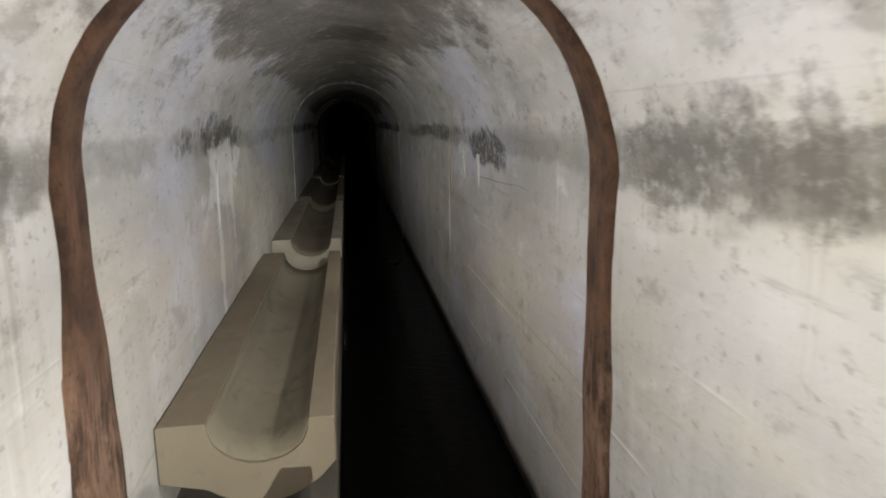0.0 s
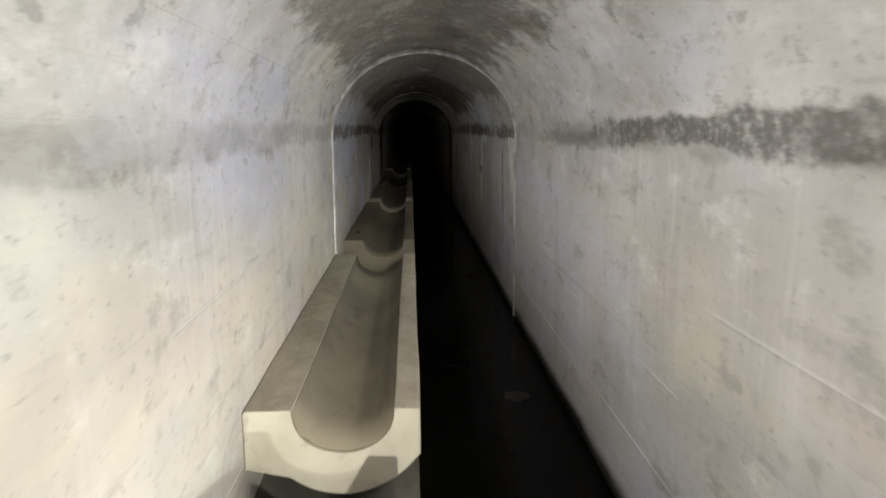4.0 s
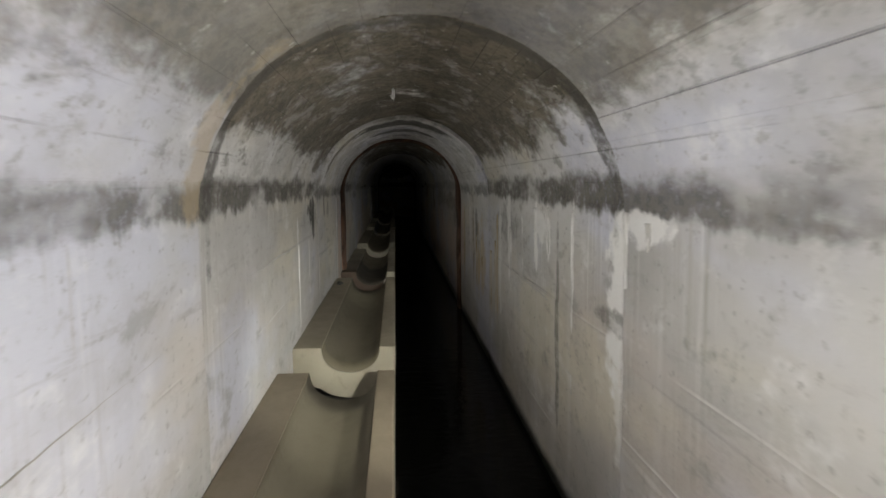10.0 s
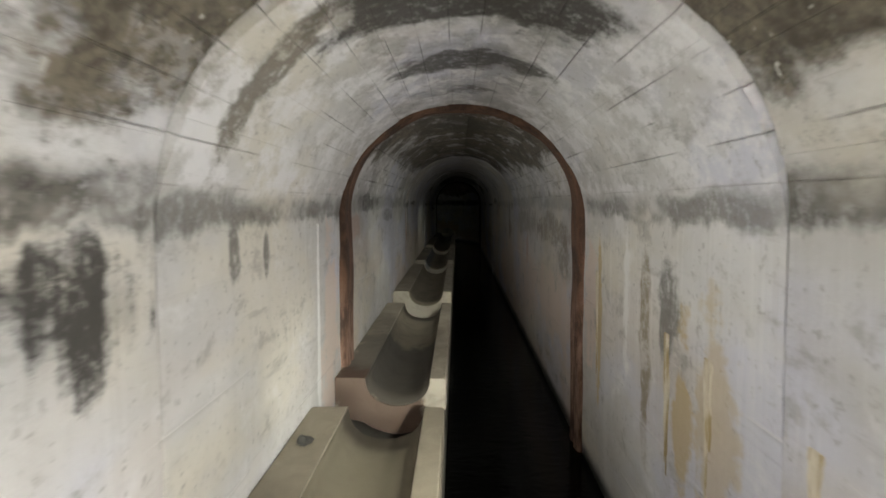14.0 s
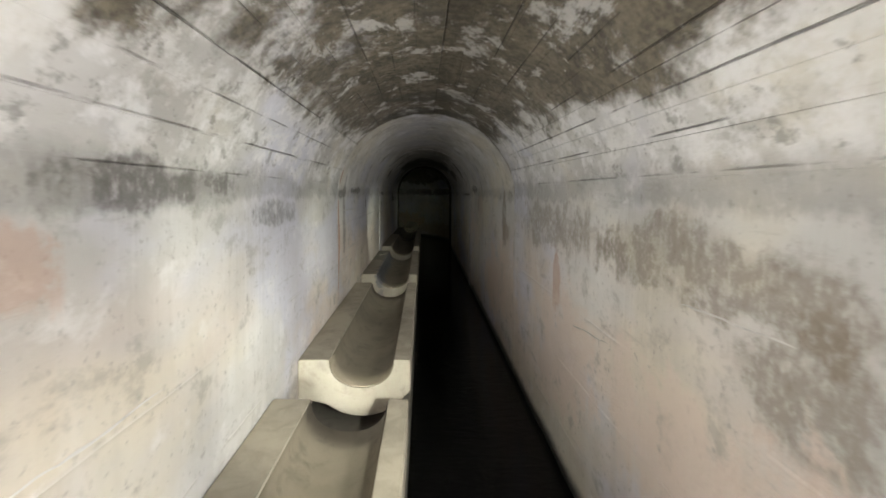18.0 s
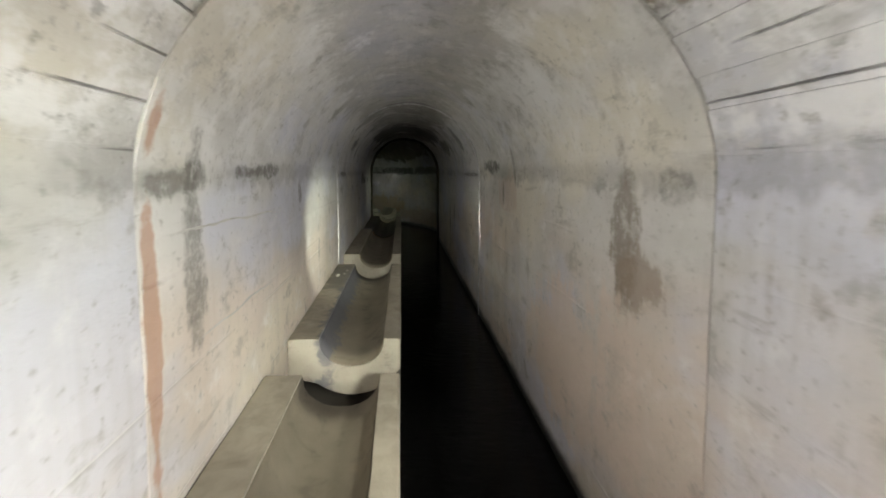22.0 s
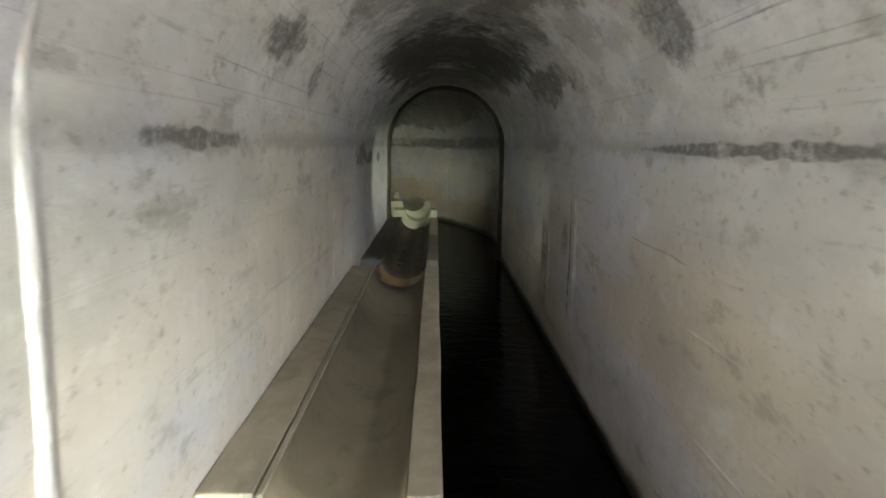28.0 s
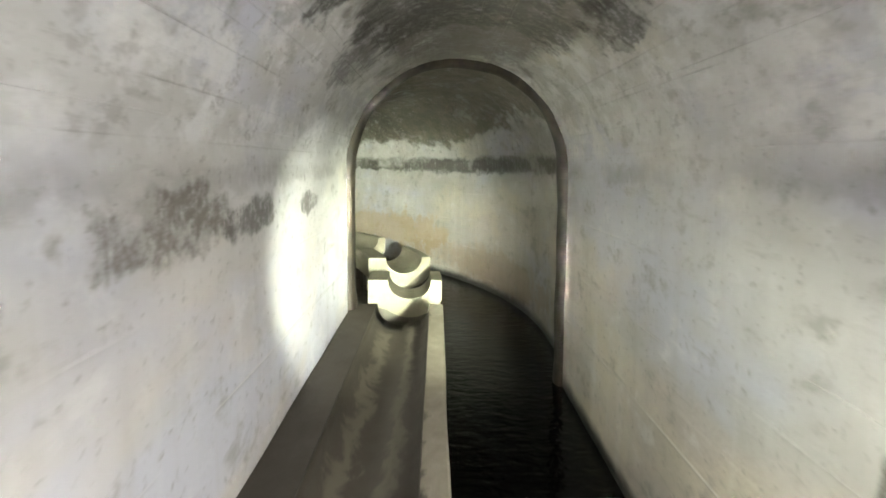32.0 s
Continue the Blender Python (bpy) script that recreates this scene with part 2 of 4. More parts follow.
    col = m.mix(m.math("MULTIPLY", m.math("MULTIPLY", m.ramp(flakes, 0.54, 0.62), high), 0.8 * bloom), col, (0.70, 0.69, 0.67))
    specks = m.noise(m.scaled(1, 0.55, 1, (3, shift[2], shift[1])), 11.0, 5, 0.7)
    col = m.mix(m.math("MULTIPLY", m.math("MULTIPLY", m.ramp(specks, 0.57, 0.66), high), 0.55 * crown), col, (0.10, 0.09, 0.07))
    dots = m.noise(m.scaled(1, 1, 1, (4, shift[0], 1)), 22.0, 2, 0.5)
    col = m.mix(m.math("MULTIPLY", m.math("MULTIPLY", m.ramp(dots, 0.70, 0.76), soot), 0.8), col, (0.62, 0.60, 0.55))

    # the damp band at the springing
    lower, upper = m.math("ADD", z, rag), m.math("MULTIPLY_ADD", m.math("SUBTRACT", mid, 0.5), 0.22, z)
    inside = m.math("MULTIPLY", m.ramp(lower, band_lo - 0.02, band_lo + 0.02), m.ramp(upper, band_hi + 0.03, band_hi - 0.03))
    patchy = m.ramp(m.noise(m.scaled(0.7, 0.7, 1.5, (shift[2], shift[0], 5)), 1.5, 4, 0.6), 0.34, 0.50)
    damp = m.mix(m.ramp(fine, 0.40, 0.60), (0.045, 0.041, 0.034), (0.13, 0.12, 0.10))
    col = m.mix(m.math("MULTIPLY", m.math("MULTIPLY", inside, patchy), m.math("MULTIPLY", m.ramp(grain, 0.38, 0.52, 0.5, 1.0), band)), col, damp)

    # single stains
    rough_edge = m.math("MULTIPLY_ADD", m.math("SUBTRACT", mid, 0.5), 2.8, m.math("MULTIPLY_ADD", m.math("SUBTRACT", soft, 0.5), 1.8, m.math("MULTIPLY", m.math("SUBTRACT", streak, 0.5), 1.3)))
    worn = m.math("MULTIPLY", grit, m.ramp(cells, 0.38, 0.50, 0.45, 1.0))
    solid = m.ramp(grain, 0.36, 0.50, 0.55, 1.0)
    for side, sy, sz, ly, lz, tint, strength in stains:
        dy = m.math("DIVIDE", m.math("SUBTRACT", y, sy), ly)
        dz = m.math("DIVIDE", m.math("SUBTRACT", z, sz), lz)
        d = m.math("SQRT", m.math("ADD", m.math("MULTIPLY", dy, dy), m.math("MULTIPLY", dz, dz)))
        d = m.math("ADD", d, rough_edge if side else m.math("MULTIPLY", rough_edge, 0.8))
        f = m.math("MULTIPLY", m.math("MULTIPLY", m.ramp(d, 1.10, 0.65), worn if 0.12 < sum(tint) < 0.6 else solid if sum(tint) < 0.6 else 1.0), strength)
        if side:
            f = m.math("MULTIPLY", f, m.ramp(m.math("MULTIPLY", x, side), 0.0, 0.25))
        col = m.mix(f, col, tint)

    foot = m.ramp(m.math("MULTIPLY_ADD", m.math("SUBTRACT", mid, 0.5), 0.12, z), 0.11, 0.02)
    col = m.mix(foot, col, (0.03, 0.028, 0.024))
    height = m.math("ADD", m.math("MULTIPLY", mid, 0.5), m.math("MULTIPLY", fine, 0.35))
    height = m.math("SUBTRACT", m.math("ADD", height, m.math("MULTIPLY", lip, 0.5)), m.math("MULTIPLY", line, 0.8))
    rough = m.math("MULTIPLY_ADD", foot, -0.45, m.math("MULTIPLY_ADD", soot, -0.15, m.math("MULTIPLY_ADD", mid, 0.15, 0.68)))
    return m.finish(col, rough, height, 0.011, 0.35)


def cast_concrete(name, seed, light, shade, stains=(), shaded_silt=None):
    """Smooth precast concrete with silt, pits and stains along the tunnel: (start, end, x from, x to, colour, strength)."""
    m = Nodes(name)
    x, y, z = m.xyz()
    shift = (seed * 4.3, seed * 2.9, seed)
    big = m.noise(m.scaled(2, 1, 2, shift), 1.3, 5, 0.6)
    mid = m.noise(m.scaled(1, 0.6, 1, shift), 9.0, 6, 0.65, 0.5)
    fine = m.noise(m.scaled(1, 1, 1, shift), 60.0, 4, 0.7)
    col = m.mix(m.ramp(big, 0.3, 0.7), shade, light)
    col = m.mix(m.math("MULTIPLY", m.ramp(mid, 0.52, 0.72), 0.5), col, tuple(0.5 * c for c in shade))
    col = m.mix(m.math("MULTIPLY", m.ramp(fine, 0.6, 0.75), 0.35), col, tuple(0.45 * c for c in shade))
    # upward faces go darker: silt, plus shade painted in against the better-lit ends
    if shaded_silt:
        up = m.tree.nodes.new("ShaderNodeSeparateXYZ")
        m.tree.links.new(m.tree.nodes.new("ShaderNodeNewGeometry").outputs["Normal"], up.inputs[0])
        shaded_film = m.mix(m.ramp(m.math("MULTIPLY_ADD", mid, 0.5, m.math("MULTIPLY", big, 0.5)), 0.38, 0.62), shaded_silt, tuple(0.66 * k for k in shaded_silt))
        col = m.mix(m.math("MULTIPLY", m.ramp(up.outputs[2], 0.02, 0.35), 0.92), col, shaded_film)
    for y0, y1, x0, x1, tint, strength in stains:
        wob = m.math("MULTIPLY", m.math("SUBTRACT", mid, 0.5), 0.9)
        yy, xx = m.math("ADD", y, wob), m.math("MULTIPLY_ADD", wob, 0.25, x)
        f = m.math("MULTIPLY", m.math("MULTIPLY", m.ramp(yy, y0 - 0.1, y0 + 0.1), m.ramp(yy, y1 + 0.1, y1 - 0.1)),
                   m.math("MULTIPLY", m.ramp(xx, x0 - 0.02, x0 + 0.02), m.ramp(xx, x1 + 0.02, x1 - 0.02)))
        col = m.mix(m.math("MULTIPLY", f, strength), col, tint)
    height = m.math("ADD", m.math("MULTIPLY", mid, 0.5), m.math("MULTIPLY", fine, 0.3))
    return m.finish(col, m.math("MULTIPLY_ADD", mid, 0.2, 0.55), height, 0.004)


def water_material():
    m = Nodes("black_water")
    a = m.noise(m.scaled(4.0, 5.5, 1), 1.6, 3, 0.5, 0.6)
    b = m.noise(m.scaled(9.0, 13.0, 1, (4, 1, 0)), 1.5, 2, 0.5, 0.3)
    still = m.ramp(m.xyz()[1], 18.0, 25.0, 0.12, 0.3)
    height = m.math("MULTIPLY", m.math("MULTIPLY_ADD", b, 0.5, a), still)
    m.bsdf.inputs["IOR"].default_value = 1.33
    return m.finish((0.003, 0.003, 0.0026), 0.10, height, 0.02, 0.07)


def rust_material():
    m = Nodes("rusty_seal")
    x, y, z = m.xyz()
    mid = m.noise(m.scaled(1, 1, 0.5), 9.0, 6, 0.65, 0.4)
    grain = m.noise(m.scaled(1, 1, 1), 55.0, 5, 0.7)
    streak = m.noise(m.scaled(26, 26, 5), 1.0, 6, 0.68)
    col = m.mix(m.ramp(mid, 0.35, 0.65), (0.042, 0.021, 0.012), (0.145, 0.074, 0.042))
    pale = m.math("MULTIPLY", m.ramp(m.math("MULTIPLY_ADD", mid, 0.5, streak), 0.62, 0.9), m.ramp(m.math("MULTIPLY_ADD", mid, 0.3, z), 1.25, 0.85))
    col = m.mix(m.math("MULTIPLY", pale, 0.85), col, (0.32, 0.20, 0.145))
    col = m.mix(m.math("MULTIPLY", m.ramp(streak, 0.58, 0.74), 0.3), col, (0.028, 0.015, 0.010))
    col = m.mix(m.math("MULTIPLY", m.ramp(grain, 0.56, 0.70), 0.6), col, (0.025, 0.014, 0.010))
    return m.finish(col, 0.8, m.math("ADD", mid, m.math("MULTIPLY_ADD", grain, 0.5, m.math("MULTIPLY", streak, 0.5))), 0.014)


def lime_material():
    m = Nodes("lime_seal")
    mid = m.noise(m.scaled(1, 1, 0.6), 14.0, 6, 0.65, 0.4)
    col = m.mix(m.ramp(mid, 0.35, 0.65), (0.42, 0.42, 0.41), (0.74, 0.74, 0.75))
    return m.finish(col, 0.6, mid, 0.012)


def run_material(name, low, high):
    m = Nodes(name)
    mid = m.noise(m.scaled(1, 1, 0.25), 22.0, 5, 0.6, 0.3)
    return m.finish(m.mix(m.ramp(mid, 0.36, 0.62), low, high), 0.42, mid, 0.006)


def tar_material():
    m = Nodes("tarred_joint")
    mid = m.noise(m.scaled(1, 1, 0.6), 12.0, 6, 0.65, 0.4)
    col = m.mix(m.ramp(mid, 0.35, 0.65), (0.012, 0.010, 0.008), (0.04, 0.03, 0.02))
    return m.finish(col, 0.65, mid, 0.01)


DARK, LIME, OCHRE, RUSTY = (0.055, 0.05, 0.042), (0.80, 0.79, 0.77), (0.47, 0.35, 0.15), (0.40, 0.20, 0.11)
PINK, GREY, BROWN = (0.64, 0.53, 0.46), (0.12, 0.112, 0.096), (0.19, 0.155, 0.115)
WATER, RUST, SEAL, TAR = water_material(), rust_material(), lime_material(), tar_material()
STONE = cast_concrete("wet_stone", 7, (0.05, 0.048, 0.042), (0.025, 0.024, 0.021))
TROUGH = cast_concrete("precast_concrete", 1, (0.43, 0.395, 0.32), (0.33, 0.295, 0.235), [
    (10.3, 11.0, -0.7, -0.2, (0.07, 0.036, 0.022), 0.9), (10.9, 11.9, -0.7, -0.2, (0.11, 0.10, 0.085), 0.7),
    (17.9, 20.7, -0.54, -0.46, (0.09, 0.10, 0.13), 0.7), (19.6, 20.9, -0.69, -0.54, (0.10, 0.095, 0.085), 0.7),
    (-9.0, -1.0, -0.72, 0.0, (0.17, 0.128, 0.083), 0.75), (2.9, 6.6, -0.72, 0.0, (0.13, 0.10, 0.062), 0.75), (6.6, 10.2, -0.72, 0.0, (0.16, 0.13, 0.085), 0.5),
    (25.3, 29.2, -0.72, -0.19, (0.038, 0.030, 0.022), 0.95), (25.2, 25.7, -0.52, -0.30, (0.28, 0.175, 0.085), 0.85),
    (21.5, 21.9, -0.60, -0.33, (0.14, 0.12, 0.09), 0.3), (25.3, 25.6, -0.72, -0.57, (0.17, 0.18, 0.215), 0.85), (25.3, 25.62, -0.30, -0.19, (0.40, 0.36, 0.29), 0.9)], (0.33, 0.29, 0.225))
SILT = cast_concrete("silt", 6, (0.21, 0.18, 0.13), (0.15, 0.128, 0.09), [
    (2.9, 10.2, -0.6, -0.1, (0.12, 0.105, 0.068), 0.6),
    (10.5, 12.1, -0.6, -0.1, (0.045, 0.04, 0.033), 0.85), (25.3, 29.2, -0.6, -0.1, (0.055, 0.046, 0.036), 0.85), (25.7, 28.4, -0.48, -0.42, (0.20, 0.175, 0.13), 0.6), (25.6, 28.6, -0.31, -0.26, (0.17, 0.15, 0.11), 0.6),
    (17.7, 20.9, -0.60, -0.475, (0.075, 0.085, 0.115), 0.7), (19.5, 19.62, -0.385, -0.335, (0.05, 0.04, 0.03), 0.8)])
# for the bend: no silt, pale throughout, with some beam brightness in the colour
CLEAN_LIT = cast_concrete("clean_lit_precast_concrete", 9, (0.40, 0.37, 0.28), (0.29, 0.265, 0.195))
MORTAR = cast_concrete("dull_mortar", 8, (0.42, 0.40, 0.36), (0.28, 0.26, 0.22))
LIME_RUN, OCHRE_RUN = run_material("lime_run", (0.52, 0.51, 0.48), (0.80, 0.79, 0.77)), run_material("ochre_lime_run", (0.36, 0.27, 0.13), (0.66, 0.60, 0.48))
GROUT = cast_concrete("grout", 12, (0.66, 0.645, 0.625), (0.50, 0.485, 0.46))
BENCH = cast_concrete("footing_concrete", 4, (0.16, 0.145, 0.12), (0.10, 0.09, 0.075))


# ---- mesh helpers ----
def mesh_object(name, verts, faces, material, smooth=False):
    me = bpy.data.meshes.new(name)
    me.from_pydata(verts, [], faces)
    me.materials.append(material)
    me.validate()
    bm = bmesh.new()
    bm.from_mesh(me)
    bmesh.ops.recalc_face_normals(bm, faces=bm.faces)
    bm.to_mesh(me)
    bm.free()
    if smooth:
        me.polygons.foreach_set("use_smooth", [True] * len(me.polygons))
    return new(name, me)


def swept(name, rings, material, closed_ring=True, caps=True, smooth=False):
    """A solid between successive rings of points."""
    n = len(rings[0])
    verts = [tuple(p) for r in rings for p in r]
    faces = []
    for a in range(len(rings) - 1):
        for b in range(n if closed_ring else n - 1):
            c = (b + 1) % n
            faces.append((a * n + b, a * n + c, (a + 1) * n + c, (a + 1) * n + b))
    if caps:
        faces.append(tuple(range(n)))
        faces.append(tuple(range((len(rings) - 1) * n, len(rings) * n)))
    return mesh_object(name, verts, faces, material, smooth)


def uneven(p, amount):
    """A surface point moved by the lumps of old formwork."""
    v = noise.noise(Vector(p) * 1.7) * amount + noise.noise(Vector(p) * 6.0) * amount * 0.35
    return v


def steps_between(a, b, step):
    n = max(1, round((b - a) / step))
    return [a + (b - a) * i / n for i in range(n + 1)]


def axis_point(s, off, z):
    """A point at s along the tunnel's axis and off to the right of it: straight, then round the bend."""
    if s <= BEND_Y:
        return Vector((off, s, z))
    a = (s - BEND_Y) / BEND_R
    return Vector((-BEND_R + (BEND_R + off) * math.cos(a), BEND_Y + (BEND_R + off) * math.sin(a), z))


def wall(name, side, start, end, material, half=HALF, top=SPRING, seed=0):
    """A wall cast against boards: each course stands a few millimetres in front of or behind the next."""
    rng = random.Random(100 + seed + side)
    seams, z = [], 0.12
    while z < top - 0.16:
        z += rng.uniform(0.17, 0.31)
        seams.append(z)
    seams = [q for q in seams if q < top - 0.06]
    steps = [rng.uniform(-0.003, 0.003) for _ in range(len(seams) + 1)]
    levels = [-0.35, -0.1, 0.0, 0.06]
    for q in seams:
        levels += [q - 0.06, q - 0.006, q + 0.006]
    levels = sorted(levels + [top - 0.05, top])
    rows = []
    for s in steps_between(start, end, 0.2):
        ring = []
        for z in levels:
            course = sum(1 for q in seams if z > q)
            worn = max(0.0, 0.4 + 1.6 * noise.noise(Vector((s * 0.5, course * 3.7, seed))))
            bulge = (uneven((side * 3, s, z), 0.006) + steps[course] * worn) * min(1.0, (top - z) / 0.12)
            ring.append(axis_point(s, side * (half + bulge), z))
        ring.append(axis_point(s, side * (half + THICK), top))
        ring.append(axis_point(s, side * (half + THICK), -0.35))
        rows.append(ring)
    return tagged(swept(name, rows, material), kind="structure")


def vault(name, start, end, wider, rise, material, half=HALF, middle=0.0, boards=0.0, seed=0):
    """A vault over the walls, set back a little from them; boards: how far the planks of its centring stand proud of each other."""
    rng = random.Random(300 + seed)
    low, top = rise if isinstance(rise, tuple) else (rise, rise)
    angles, lifts, a = [], [], 0.0
    while a < math.pi - 0.1:
        b = min(math.pi, a + rng.uniform(0.11, 0.21))
        b = math.pi if math.pi - b < 0.1 else b
        lift = rng.uniform(-boards, boards)
        for k in (0.0, 0.5, 1.0):
            angles.append(0.0 if a == 0 and k == 0 else math.pi if b == math.pi and k == 1 else a + 0.0015 + (b - a - 0.003) * k)
            lifts.append(lift)
        a = b
    rows = []
    for s in steps_between(start, end, 0.2):
        ring, rise = [], low + (top - low) * (s - start) / (end - start)
        for a, lift in zip(angles, lifts):
            bulge = uneven((math.cos(a) * 2, s, 4 + math.sin(a)), 0.006) + lift * (1 + 0.6 * noise.noise(Vector((s * 0.8, lift * 900, seed))))
            bulge *= min(1.0, math.sin(a) / 0.2)
            blend = wider * min(1.0, math.sin(a) * 2.2)
            ring.append(axis_point(s, middle + math.cos(a) * (half + bulge + blend), SPRING + math.sin(a) * (rise + bulge)))
        for i in range(18, -1, -1):
            a = math.pi * (18 - i) / 18
            ring.append(axis_point(s, middle - math.cos(a) * (half + THICK), SPRING + math.sin(a) * (rise + THICK + 0.04)))
        rows.append(ring)
    return tagged(swept(name, rows, material), kind="structure")


def seal_ring(name, y, width, depth, material, half, rise, lumps, left_foot, label, seed=0, groove=1.0):
    """A seal round the lining at a joint: up one wall, over the vault and down the other."""
    path = []
    for z in steps_between(left_foot, SPRING - 0.05, 0.08):
        path.append((Vector((-half, y, z)), Vector((1, 0, 0))))
    for i in range(41):
        a = math.pi * (1 - i / 40)
        path.append((Vector((half * math.cos(a), y, SPRING + rise * math.sin(a))), Vector((-math.cos(a), 0, -math.sin(a)))))
    for z in reversed(steps_between(-0.1, SPRING - 0.05, 0.08)):
        path.append((Vector((half, y, z)), Vector((-1, 0, 0))))
    rows = []
    for k, (p, inward) in enumerate(path):
        swell = 1 + 0.9 * max(0.0, min(1.0, (1.15 - p.z) / 0.5)) if p.x < -0.5 and y < 0 else 1.0
        narrow = 1 - 0.35 * max(0.0, min(1.0, (p.z - SPRING) / 0.5)) if width > 0.1 else 1.0
        w = swell * narrow * width * (1 + lumps * noise.noise(Vector((k * 0.31, seed, 0.5))))
        d = depth * (1 + 1.2 * lumps * noise.noise(Vector((k * 0.23, seed, 7.5))))
        off = 0.25 * width * lumps * noise.noise(Vector((k * 0.17, seed, 3.5)))
        ring = []
        for q in range(9):
            t = math.pi * q / 8
            ring.append(p + Vector((0, off - math.cos(t) * w / 2, 0)) + inward * (math.sin(t) ** 0.6 * d * (groove if q == 4 else 1.0)))
        ring.append(p + Vector((0, off + w / 2, 0)) - inward * 0.03)
        ring.append(p + Vector((0, off - w / 2, 0)) - inward * 0.03)
        rows.append(ring)
    return tagged(swept(name, rows, material, smooth=True), label, "joint seal", "seals round the lining's joints", "structure")


